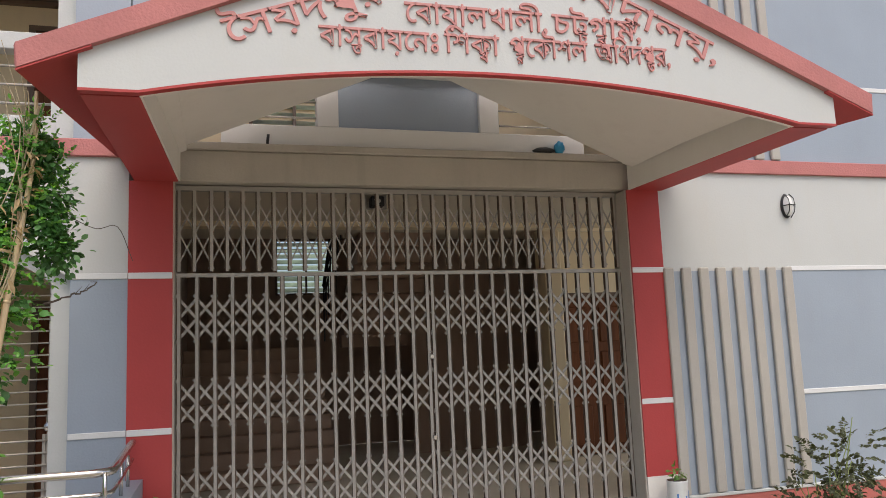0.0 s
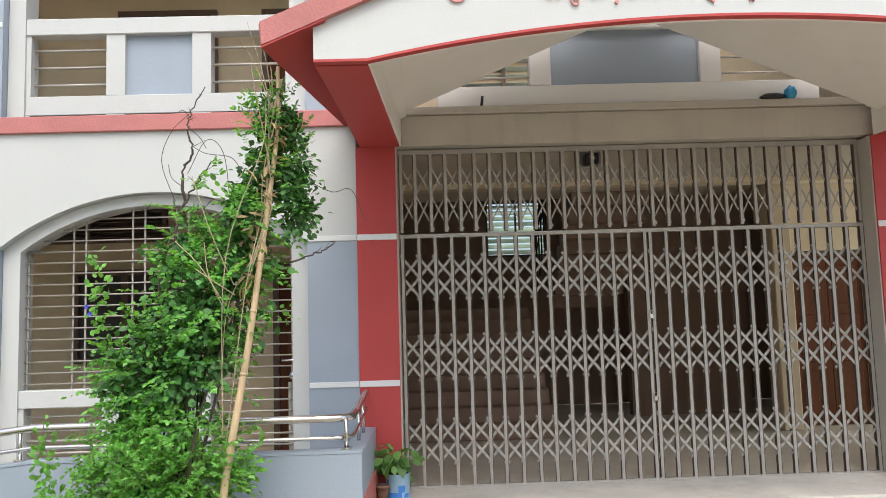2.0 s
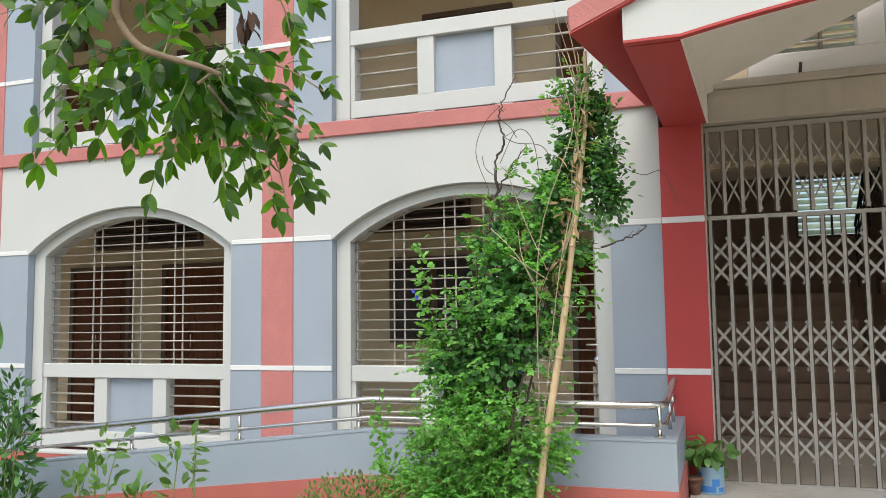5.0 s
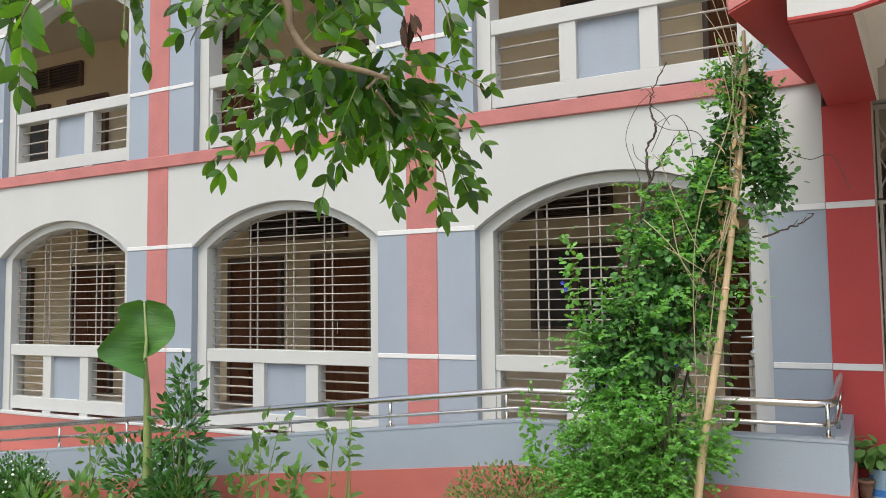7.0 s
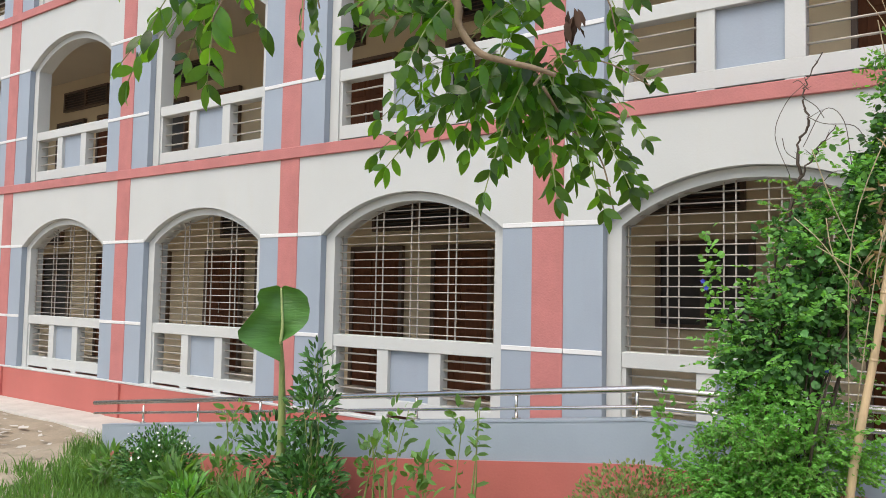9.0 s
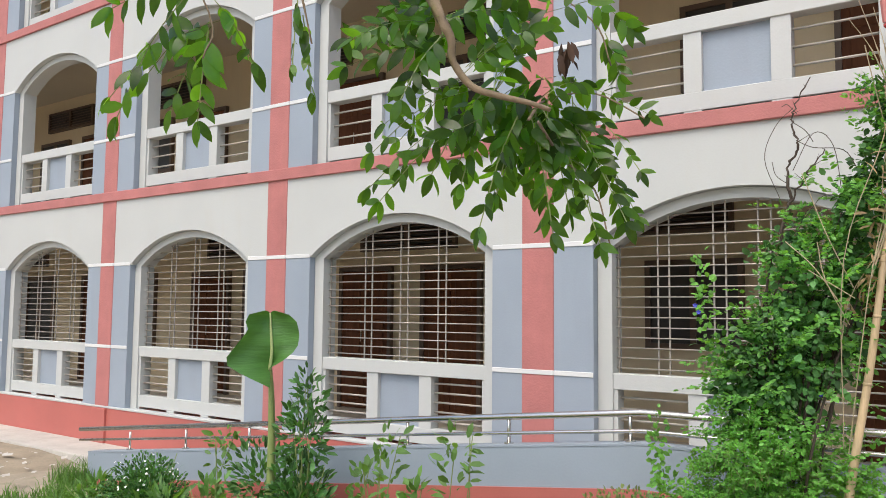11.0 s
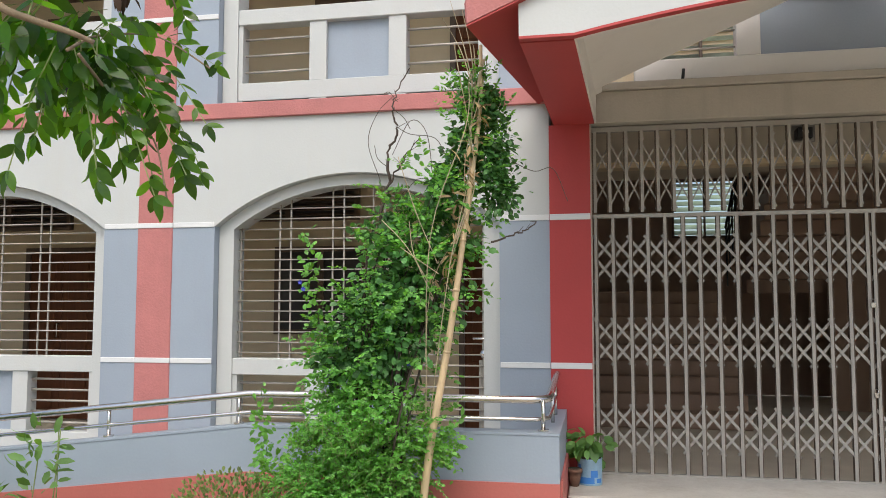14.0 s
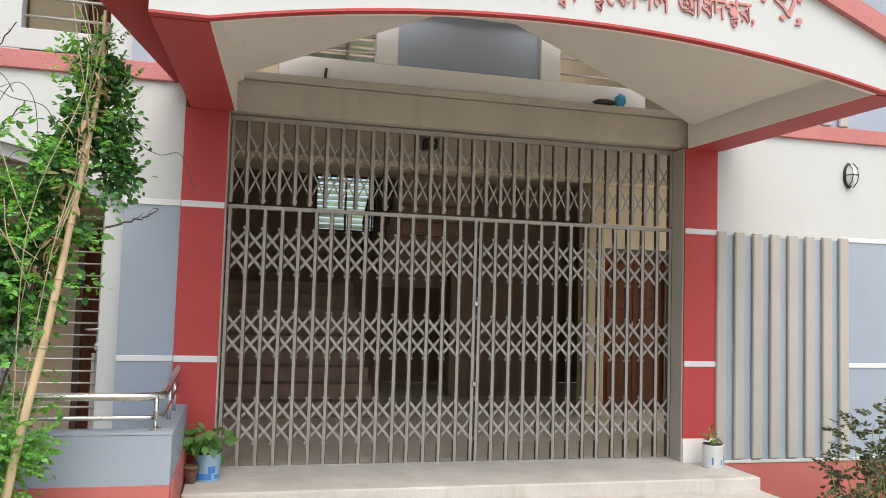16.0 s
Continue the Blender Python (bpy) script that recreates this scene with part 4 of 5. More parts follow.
def sign_word(runs, x, z, size, tilt, label, fit=None):
    """A word of runs; a run (main, below) sets the second consonant of a conjunct small under the first. Laid on the front board."""
    bm = bmesh.new()
    pen = 0.0
    for run in runs:
        main, low = run if isinstance(run, tuple) else (run, "")
        me = glyphs(main, size)
        w = max(v.co.x for v in me.vertices)
        me.transform(Matrix.Translation((pen, 0, 0)))
        bm.from_mesh(me)
        bpy.data.meshes.remove(me)
        if low:
            me = glyphs(low, size * 0.52)
            me.transform(Matrix.Translation((pen + w * 0.4, -size * 0.24, 0)))
            bm.from_mesh(me)
            bpy.data.meshes.remove(me)
        pen += w * 0.985
    s = fit / pen if fit else 1.0
    turn = Matrix.Translation((x + 0.035, YF - 0.006, z + 0.022)) @ Matrix.Rotation(-tilt, 4, "Y") @ Matrix.Rotation(radians(90), 4, "X") @ Matrix.Diagonal((s, 1, 1, 1))
    bmesh.ops.transform(bm, matrix=turn, verts=bm.verts[:])
    return tagged(part("sign_word", bm, SIGNRED), label, "lettering", "raised letters on the canopy")


LAB = "raised red sign lettering on the white canopy front"
sign_word(["বা", ("স", "ত"), "বায়েনঃ"], -1.31, 3.625, 0.185, 0.0, LAB, 0.69)
sign_word(["িশ", ("ক", "ষ"), "া"], -0.575, 3.63, 0.185, 0.0, LAB, 0.34)
sign_word([("প", "র"), "েকৗশল"], -0.17, 3.635, 0.185, 0.0, LAB, 0.51)
sign_word(["অিধদ", ("প", "ত"), "র,"], 0.4, 3.635, 0.185, 0.0, LAB, 0.52)
sign_word(["েবায়ালখালী,"], -0.81, 3.8, 0.195, 0.0, LAB, 0.88)
sign_word(["চ", ("ট", "ট"), ("গ", "র"), "াম,"], 0.12, 3.8, 0.195, -0.02, LAB, 0.6)
sign_word(["ৈসয়দপুর"], -1.8, 3.6, 0.22, 0.34, LAB, 0.92)
sign_word(["িব", ("দ", "য"), "ালয়,"], 0.3, 4.05, 0.22, -0.38, LAB, 1.02)

# ---- plants ----
def in_blobs(rng, blobs, n, shell=0.5):
    """Places in a set of ellipsoids (x, y, z, rx, ry, rz), denser towards their skins, with the way outwards."""
    vol = np.array([b[3] * b[4] * b[5] for b in blobs]) ** 0.8
    pick = rng.choice(len(blobs), n, p=vol / vol.sum())
    b = np.array(blobs)[pick]
    d = rng.normal(size=(n, 3))
    d /= np.linalg.norm(d, axis=1, keepdims=True)
    r = rng.uniform(0, 1, (n, 1)) ** shell
    return b[:, :3] + d * r * b[:, 3:], d


def clumps(rng, blobs, n, each, spread, shell=0.45):
    """Places gathered in clumps near the skins of the ellipsoids, with dark gaps between, and a looser core."""
    c, d = in_blobs(rng, blobs, n, shell)
    k = rng.integers(0, n, n * each)
    p = c[k] + rng.normal(0, spread, (n * each, 3)) * np.array((1, 0.8, 0.8))
    w = d[k] + rng.normal(0, 0.35, (n * each, 3))
    q, e = in_blobs(rng, [b[:3] + tuple(0.7 * v for v in b[3:]) for b in blobs], n * each // 3, 0.6)
    return np.concatenate([p, q]), np.concatenate([w, e])


def sprays(rng, base, way, length, pairs, size, lift=0.4, sag=0.5):
    """Feathered twigs: leaflets in pairs along a bent stalk. Returns places, ways, sizes and the stalks."""
    places, ways, sizes, stalks = [], [], [], []
    for p, d in zip(base, way):
        d = Vector(d) + Vector((0, 0, lift))
        d.normalize()
        side = d.cross(Vector((0, 0, 1)) + Vector(rng.normal(0, 0.3, 3)))
        if side.length < 1e-3:
            continue
        side.normalize()
        l = length * rng.uniform(0.7, 1.25)
        p = Vector(p)
        pts = []
        for i in range(pairs + 1):
            t = i / pairs
            q = p + d * l * t + Vector((0, 0, -sag * l * t * t))
            pts.append(q)
            tang = d + Vector((0, 0, -2 * sag * t))
            if i:
                for s in (-1, 1):
                    if rng.random() < 0.12:
                        continue
                    w = side * s + tang * rng.uniform(0.35, 0.8) + Vector(rng.normal(0, 0.15, 3))
                    places.append(q)
                    ways.append(w)
                    sizes.append(size * rng.uniform(0.7, 1.2) * (1 - 0.3 * t))
        places.append(pts[-1])
        ways.append(d + Vector((0, 0, -1.6 * sag)))
        sizes.append(size * rng.uniform(0.8, 1.1))
        stalks.append(pts)
    return places, ways, sizes, stalks


def stalk_mesh(stalks, r=0.002):
    bm = bmesh.new()
    for pts in stalks:
        rings = []
        for i, p in enumerate(pts[::2] if len(pts) > 4 else pts):
            rings.append([bm.verts.new(p + r * Vector((math.cos(a), math.sin(a), 0.3))) for a in (0, 2.1, 4.2)])
        for a, b in zip(rings, rings[1:]):
            for k in range(3):
                bm.faces.new((a[k], a[(k + 1) % 3], b[(k + 1) % 3], b[k]))
    return bm


def creeper():
    rng = np.random.default_rng(11)
    th = thing("creeper_plant", "tall tangled green creeper climbing a bamboo pole by the ramp wall", "creeper", (0, 0, 0))
    low = [(-3.48, -2.0, 0.85, 0.44, 0.3, 0.48), (-3.33, -2.05, 0.6, 0.3, 0.3, 0.48), (-3.72, -1.95, 0.62, 0.22, 0.25, 0.48), (-3.2, -1.95, 1.1, 0.24, 0.25, 0.32), (-3.55, -1.9, 1.3, 0.28, 0.22, 0.28)]
    mid = [(-3.36, -1.8, 1.65, 0.33, 0.25, 0.38), (-3.16, -1.75, 2.05, 0.25, 0.2, 0.35), (-3.42, -1.78, 2.05, 0.16, 0.15, 0.3), (-2.98, -1.72, 2.3, 0.15, 0.15, 0.24), (-3.55, -1.8, 1.6, 0.26, 0.2, 0.3), (-2.98, -1.75, 2.5, 0.2, 0.15, 0.16), (-3.32, -1.75, 2.38, 0.12, 0.12, 0.16)]
    top = [(-2.79, -1.72, 2.86, 0.19, 0.17, 0.3), (-2.82, -1.75, 3.12, 0.12, 0.12, 0.16), (-2.68, -1.72, 2.56, 0.12, 0.12, 0.2), (-2.9, -1.72, 2.75, 0.12, 0.1, 0.2), (-3.02, -1.75, 2.6, 0.1, 0.1, 0.14)]
    column = [(-3.83, -1.72, 2.08, 0.07, 0.08, 0.3), (-3.75, -1.74, 1.72, 0.1, 0.1, 0.2), (-4.12, -1.72, 1.15, 0.07, 0.07, 0.28), (-4.05, -1.75, 0.9, 0.1, 0.1, 0.15), (-2.8, -1.75, 1.95, 0.13, 0.05, 0.06), (-2.92, -1.8, 1.1, 0.05, 0.05, 0.25)]
    p, d = clumps(rng, low, 175, 14, 0.05)
    pl, wy, sz, st = sprays(rng, p, d, 0.12, 6, 0.031, 0.5, 0.4)
    leaves("lower_foliage", th, LEAF_A, pl, wy, sz, "bright green feathered leaves", width=1.15, rng=rng)
    tagged(part("stalk_mass", stalk_mesh(st), STEM, th), kind="stuff")
    p, d = clumps(rng, mid, 145, 20, 0.045)
    leaves("middle_foliage", th, LEAF_B, p, d + rng.normal(0, 0.3, p.shape) + np.array((0, -0.35, -0.6)), rng.uniform(0.026, 0.066, len(p)), "deep green creeper leaves", width=1.5, rng=rng)
    p, d = in_blobs(rng, mid + [(-3.28, -1.78, 2.55, 0.1, 0.1, 0.16), (-3.1, -1.76, 2.6, 0.14, 0.1, 0.16)], 440, 0.4)
    pl, wy, sz, st2 = sprays(rng, p, d + np.array((0, -0.3, 0)), 0.16, 6, 0.045, 0.5, 0.3)
    leaves("middle_sprays", th, LEAF_A, pl, wy, sz, width=1.1, rng=rng)
    p, d = clumps(rng, top, 100, 21, 0.035)
    leaves("top_foliage", th, LEAF_B, p, d + rng.normal(0, 0.4, p.shape) + np.array((0, -0.25, -0.4)), rng.uniform(0.026, 0.055, len(p)), "small dark green leaves round the pole", width=1.35, rng=rng)
    p, d = in_blobs(rng, top[1:2] + top[:1], 110, 0.4)
    pl, wy, sz, st3 = sprays(rng, p, d + np.array((0, 0, 0.4)), 0.13, 5, 0.04, 0.6, 0.2)
    leaves("top_sprays", th, LEAF_A, pl, wy, sz, width=1.1, rng=rng)
    p, d = in_blobs(rng, column, 420)
    leaves("side_foliage", th, LEAF_A, p, d + rng.normal(0, 0.5, (420, 3)), rng.uniform(0.028, 0.055, 420), width=1.4, rng=rng)
    stems = bmesh.new()
    for _ in range(26):
        x = rng.uniform(-3.65, -3.2)
        a = Vector((x, -1.85 + rng.normal(0, 0.08), 0))
        b = Vector((x + rng.normal(0.04, 0.08), -1.8 + rng.normal(0, 0.08), rng.uniform(0.9, 1.4)))
        c = Vector((min(-2.95, b.x + rng.normal(0.15, 0.1)), -1.76 + rng.normal(0, 0.06), rng.uniform(1.7, 2.4)))
        tube(stems, spline([a, b, c], 4), [0.008] * 5 + [0.006] * 4, 4, False)
    tagged(part("stem_tangle", stems, BARK, th, "thin brown stems"), kind="stuff")
    vines = bmesh.new()
    for _ in range(3):
        x = rng.uniform(-3.2, -3.0)
        a = Vector((x, -1.95, rng.uniform(1.2, 1.7)))
        b = Vector((-3.0 + rng.normal(0, 0.06), -1.96 + rng.normal(0, 0.04), rng.uniform(1.9, 2.3)))
        c = Vector((-2.85 + rng.normal(0, 0.05), -1.9 + rng.normal(0, 0.05), rng.uniform(2.5, 2.9)))
        e = Vector((-2.85 + rng.normal(0, 0.06), -1.85, rng.uniform(3.1, 3.5)))
        tube(vines, spline([a, b, c, e], 5), 0.0026, 4, False)
    for x, y, z in ((-2.95, -1.8, 3.68), (-2.88, -1.8, 3.62), (-3.0, -1.8, 3.58), (-2.84, -1.78, 3.42)):
        tube(vines, spline([(-2.8, -1.8, 3.1), ((x - 2.8) / 2 + 0.01, -1.8, 3.38), (x, y, z)], 5), [0.0035] * 6 + [0.0018] * 5, 4, False)
    # dry runners twisted round the upper half of the pole, and loose ones slanting in from the foliage
    for j in range(3):
        turn = rng.uniform(0, 6.28)
        pts = [(-2.92 + 0.19 * t + (0.03 - 0.012 * t) * math.cos(turn + 9 * t), -1.9 + 0.09 * t + 0.03 * math.sin(turn + 9 * t), 2.05 + 1.4 * t) for t in np.linspace(rng.uniform(0, 0.2), rng.uniform(0.75, 1), 14)]
        tube(vines, pts, rng.uniform(0.003, 0.006), 5, False)
    for _ in range(4):
        a = Vector((rng.uniform(-3.35, -3.15), -1.95, rng.uniform(2.2, 2.75)))
        b = Vector((rng.uniform(-3.06, -2.98), -1.97, rng.uniform(1.75, 2.15)))
        tube(vines, spline([a, a.lerp(b, 0.5) + Vector((rng.normal(0, 0.04), -0.03, rng.normal(0.03, 0.04))), b], 5), 0.0026, 4, False)
    tagged(part("vine_tangle", vines, TWINE, th, "straw-coloured dry vines"), kind="stuff")
    dead = bmesh.new()

    def kinked(pts, r0, r1):
        """A knotty twig: small bends and swellings along a spline, with short spurs."""
        q = spline(pts, 6)
        q = [v + Vector((rng.normal(0, 0.006), rng.normal(0, 0.006), rng.normal(0, 0.004))) for v in q]
        tube(dead, q, [(r0 + (r1 - r0) * i / (len(q) - 1)) * rng.uniform(0.8, 1.25) for i in range(len(q))], 6)
        for v in q[len(q) // 3::3]:
            tube(dead, [v, v + Vector((rng.normal(0, 0.03), rng.normal(0, 0.02), rng.uniform(0.0, 0.045)))], [0.0025, 0.001], 4, False)
    kinked([(-3.4, -1.75, 1.6), (-3.36, -1.75, 2.1), (-3.38, -1.75, 2.4), (-3.33, -1.76, 2.62), (-3.34, -1.76, 2.8), (-3.28, -1.76, 2.92), (-3.31, -1.76, 3.04), (-3.29, -1.76, 3.14), (-3.21, -1.76, 3.3)], 0.0115, 0.003)
    kinked([(-3.33, -1.76, 2.6), (-3.25, -1.77, 2.72), (-3.22, -1.77, 2.78), (-3.14, -1.76, 2.88)], 0.006, 0.003)
    kinked([(-2.72, -1.75, 2.25), (-2.6, -1.74, 2.29), (-2.52, -1.74, 2.31), (-2.46, -1.74, 2.36)], 0.006, 0.003)
    for pts in ([(-3.3, -1.76, 3.14), (-3.4, -1.76, 3.04), (-3.46, -1.76, 2.86), (-3.38, -1.76, 2.62)], [(-3.29, -1.76, 2.95), (-3.2, -1.76, 2.9), (-3.05, -1.76, 2.87), (-2.98, -1.76, 2.75)],
                [(-3.31, -1.76, 2.78), (-3.2, -1.76, 2.98), (-3.1, -1.76, 2.9), (-3.06, -1.76, 2.6)], [(-2.6, -1.73, 2.72), (-2.47, -1.72, 2.66), (-2.36, -1.72, 2.67), (-2.28, -1.72, 2.48)],
                [(-3.31, -1.76, 3.06), (-3.24, -1.76, 3.0), (-3.2, -1.76, 2.93)], [(-3.28, -1.76, 3.1), (-3.33, -1.76, 3.16), (-3.36, -1.77, 3.15)], [(-3.33, -1.76, 2.7), (-3.4, -1.76, 2.76), (-3.42, -1.76, 2.84)],
                [(-3.26, -1.76, 2.5), (-3.15, -1.8, 2.62), (-3.05, -1.8, 2.58), (-3.1, -1.8, 2.42)], [(-3.3, -1.78, 2.4), (-3.22, -1.82, 2.55), (-3.12, -1.82, 2.5)]):
        tube(dead, spline(pts, 5), 0.0021, 4, False)
    part("dead_branch", dead, BARK, th, "bare grey branch with curling twigs")
    for x, z in ((-3.84, 2.02), (-3.18, 1.55), (-3.82, 1.98)):
        fl = bmesh.new()
        for a in range(5):
            m = Matrix.Translation((x, -1.86, z)) @ Matrix.Rotation(a * 1.256, 4, "Y")
            fl.faces.new([fl.verts.new(m @ Vector(v)) for v in ((0, 0, 0), (0.007, -0.005, 0.008), (0, -0.003, 0.017), (-0.007, -0.005, 0.008))])
        part("flower", fl, BLUEPETAL, th, "small blue flower")
    n = 90
    t = rng.uniform(0, 1, n)
    dry = np.stack([-2.96 + 0.2 * t + rng.normal(0, 0.035, n), -1.93 + 0.08 * t + rng.normal(0, 0.03, n), 2.0 + 1.05 * t], 1)
    leaves("dry_leaves", th, DRYLEAF, dry, rng.normal(0, 1, (n, 3)) + np.array((0, 0, -0.8)), rng.uniform(0.04, 0.1, n), "withered brown leaves tied to the pole", width=0.5, rng=rng)
    pole = thing("bamboo_pole", "weathered bamboo pole leaning and tied with vines", "pole", (-3.16, -2.0, 0))
    bm = bmesh.new()
    pts = spline([(0.03, 0, -0.05), (0.1, 0.02, 0.9), (0.235, 0.06, 1.75), (0.31, 0.12, 2.35), (0.385, 0.18, 3.0), (0.39, 0.2, 3.4)], 6)
    tube(bm, pts, [0.026 - 0.016 * i / (len(pts) - 1) for i in range(len(pts))], 10)
    part("cane", bm, BAMBOO, pole, smooth=True)
    for i in range(2, len(pts) - 2, 3):
        dd = (pts[i + 1] - pts[i]).normalized() * 0.008
        r = 0.029 - 0.016 * i / (len(pts) - 1)
        part("node", tube(bmesh.new(), [pts[i] - dd, pts[i], pts[i] + dd], [r * 0.9, r, r * 0.9], 10), BAMBOO, pole, smooth=True)


creeper()


def overhanging_tree():
    """A tree outside the view whose low branch hangs into it."""
    rng = np.random.default_rng(4)
    th = thing("tree", "tree with a low branch of broad drooping green leaves", "tree", (-6.57, -9.2, -0.035))
    o = Vector((-6.6, -9.2, 0))
    bm = bmesh.new()
    tube(bm, spline([(0, 0, -0.2), (0.08, 0.05, 1.6), (0.0, 0.2, 3.2), (0.2, 0.4, 5.0)], 6), [0.17 - 0.006 * i for i in range(19)], 12)
    part("trunk", bm, BARK, th, smooth=True)
    bm = bmesh.new()
    main = [Vector(q) - o for q in ((-6.6, -9.0, 3.1), (-5.6, -7.4, 3.95), (-4.5, -5.6, 3.7), (-3.9, -4.75, 3.15), (-3.72, -4.62, 2.86), (-3.71, -4.59, 2.76), (-3.66, -4.56, 2.68), (-3.58, -4.53, 2.645), (-3.5, -4.5, 2.62), (-3.45, -4.46, 2.6))]
    sp = spline(main, 6)
    tube(bm, sp, [0.05 - 0.037 * min(1, i / 26) - 0.006 * max(0, i - 26) / 28 for i in range(len(sp))], 8)
    # a side limb that carries the outer leaves, and two thin hanging shoots
    limbs = [[(-4.5, -5.6, 3.68), (-4.3, -5.3, 3.2), (-4.2, -5.1, 2.85), (-4.22, -5.1, 2.72)],
             [(-3.9, -4.75, 3.15), (-3.62, -4.4, 3.08), (-3.44, -4.2, 2.95), (-3.39, -4.16, 2.8)],
             [(-3.5, -4.5, 2.57), (-3.55, -4.3, 2.68), (-3.45, -4.15, 2.72), (-3.29, -4.1, 2.62)],
             [(-3.48, -4.48, 2.565), (-3.52, -4.25, 2.5), (-3.44, -4.18, 2.4), (-3.38, -4.2, 2.22)],
             [(-4.1, -5.0, 3.3), (-4.06, -4.9, 3.0), (-4.04, -4.85, 2.8)]]
    for tw in limbs:
        tube(bm, spline([Vector(q) - o for q in tw], 5), [0.005] * 4 + [0.004] * 4 + [0.0028] * (5 * (len(tw) - 1) - 7), 5)
    part("branch", bm, BRANCH, th, "bent brown branch", smooth=True)

    # feathered leaves: where each stalk starts and ends, its pairs of leaflets and their length
    inner = [((-3.66, -4.5, 2.62), (-4.12, -4.45, 2.48), 5, 0.085), ((-3.6, -4.58, 2.5), (-4.0, -4.55, 2.29), 6, 0.08), ((-3.53, -4.48, 2.52), (-3.68, -4.45, 2.2), 5, 0.085),
             ((-3.52, -4.42, 2.54), (-3.48, -4.35, 2.18), 6, 0.085), ((-3.52, -4.36, 2.58), (-3.37, -4.25, 2.15), 7, 0.08), ((-3.53, -4.42, 2.62), (-3.68, -4.35, 2.48), 4, 0.085),
             ((-3.6, -4.5, 2.61), (-3.75, -4.45, 2.34), 5, 0.085), ((-3.55, -4.4, 2.59), (-3.71, -4.3, 2.36), 5, 0.085), ((-3.5, -4.42, 2.56), (-3.57, -4.3, 2.33), 5, 0.08)]
    outer = [((-3.62, -4.15, 2.7), (-3.27, -4.1, 2.57), 7, 0.075), ((-3.5, -4.12, 2.63), (-3.32, -4.05, 2.4), 5, 0.06), ((-3.49, -4.12, 2.54), (-3.33, -4.05, 2.25), 6, 0.06),
             ((-3.49, -4.25, 2.58), (-3.44, -4.15, 2.23), 6, 0.075), ((-3.5, -4.32, 2.58), (-3.46, -4.25, 2.3), 5, 0.08), ((-3.6, -4.54, 2.6), (-3.83, -4.5, 2.37), 5, 0.085),
             ((-3.52, -4.35, 2.6), (-3.45, -4.2, 2.68), 3, 0.08), ((-3.39, -4.16, 2.84), (-3.35, -4.14, 2.7), 3, 0.085), ((-3.42, -4.2, 2.93), (-3.3, -4.15, 2.84), 3, 0.085)]
    upper = [((-3.7, -4.6, 2.72), (-4.0, -4.72, 2.69), 5, 0.085), ((-3.72, -4.62, 2.8), (-3.86, -4.84, 2.72), 4, 0.08), ((-3.66, -4.57, 2.65), (-3.45, -4.55, 2.75), 4, 0.09),
             ((-3.6, -4.5, 2.6), (-3.72, -4.25, 2.84), 4, 0.09), ((-3.71, -4.62, 2.76), (-3.8, -4.7, 2.56), 4, 0.08), ((-3.72, -4.62, 2.8), (-3.52, -4.5, 2.83), 4, 0.09), ((-3.76, -4.64, 2.86), (-3.98, -4.6, 2.84), 4, 0.085)]
    side = [((-4.21, -5.1, 2.74), (-4.74, -5.05, 2.63), 6, 0.1), ((-4.18, -5.1, 2.73), (-4.28, -5.05, 2.49), 4, 0.1), ((-4.19, -5.08, 2.75), (-4.48, -5.0, 2.56), 4, 0.105),
            ((-4.19, -5.08, 2.83), (-4.16, -4.95, 2.67), 3, 0.095), ((-4.05, -4.88, 2.88), (-4.1, -4.85, 2.68), 3, 0.07), ((-4.05, -4.86, 2.82), (-4.12, -4.75, 2.62), 3, 0.08), ((-4.22, -5.15, 2.82), (-4.58, -5.12, 2.53), 4, 0.1), ((-4.19, -5.1, 2.86), (-4.5, -5.2, 2.83), 4, 0.1)]
    pl, wy, sz, st = [], [], [], []
    lift = Vector((-0.02, 0, 0.07))
    fronds = inner + outer + upper + side
    # each stalk has a neighbour a little behind and above it
    fronds += [(Vector(a) + Vector((rng.normal(0, 0.03), 0.06, 0.04)), Vector(b) + Vector((rng.normal(0, 0.07), 0.08, rng.uniform(0.03, 0.12))), pairs, size) for a, b, pairs, size in inner + inner + outer[3:6] + upper + upper + side[:1]]
    for a, b, pairs, size in fronds:
        pairs += 2
        a, b = Vector(a) - o + lift, Vector(b) - o + lift
        run = (b - a).normalized()
        mid = a.lerp(b, 0.5) + Vector((0, 0, 0.1 * (b - a).length))
        stalk = spline([a, mid, b], 6)
        across = run.cross(Vector((rng.normal(0, 0.4), -1 + rng.normal(0, 0.3), rng.normal(0, 0.3)))).normalized()
        for i in range(1, pairs + 1):
            for k in (-1, 1):
                if rng.random() < 0.08:
                    continue
                q = stalk[min(12, int(12 * (i - 0.25 * (k > 0)) / (pairs + 0.3)) + 1)]
                pl.append(q)
                wy.append(across * k * rng.uniform(0.7, 1.0) + run * rng.uniform(0.35, 0.7) + Vector((rng.normal(0, 0.15), rng.normal(0, 0.3), rng.uniform(-0.6, -0.1))))
                sz.append(size * rng.uniform(0.8, 1.12) * (1 - 0.2 * i / pairs))
        pl.append(stalk[-1])
        wy.append(run + Vector((0, 0, -0.4)))
        sz.append(size * rng.uniform(0.75, 1.0))
        st.append(stalk)
    leaves("foliage", th, LEAF_C, pl, wy, sz, "glossy oval leaflets hanging in rows along thin stalks", width=0.86, rng=rng, droop=0.1, near=True, flat=0.12, face=(0.45, -0.8, 0))
    tagged(part("stalk_mass", stalk_mesh(st, 0.0022), STEM, th), kind="stuff")
    # a withered brown leaf cluster on the inner shoot
    n = 12
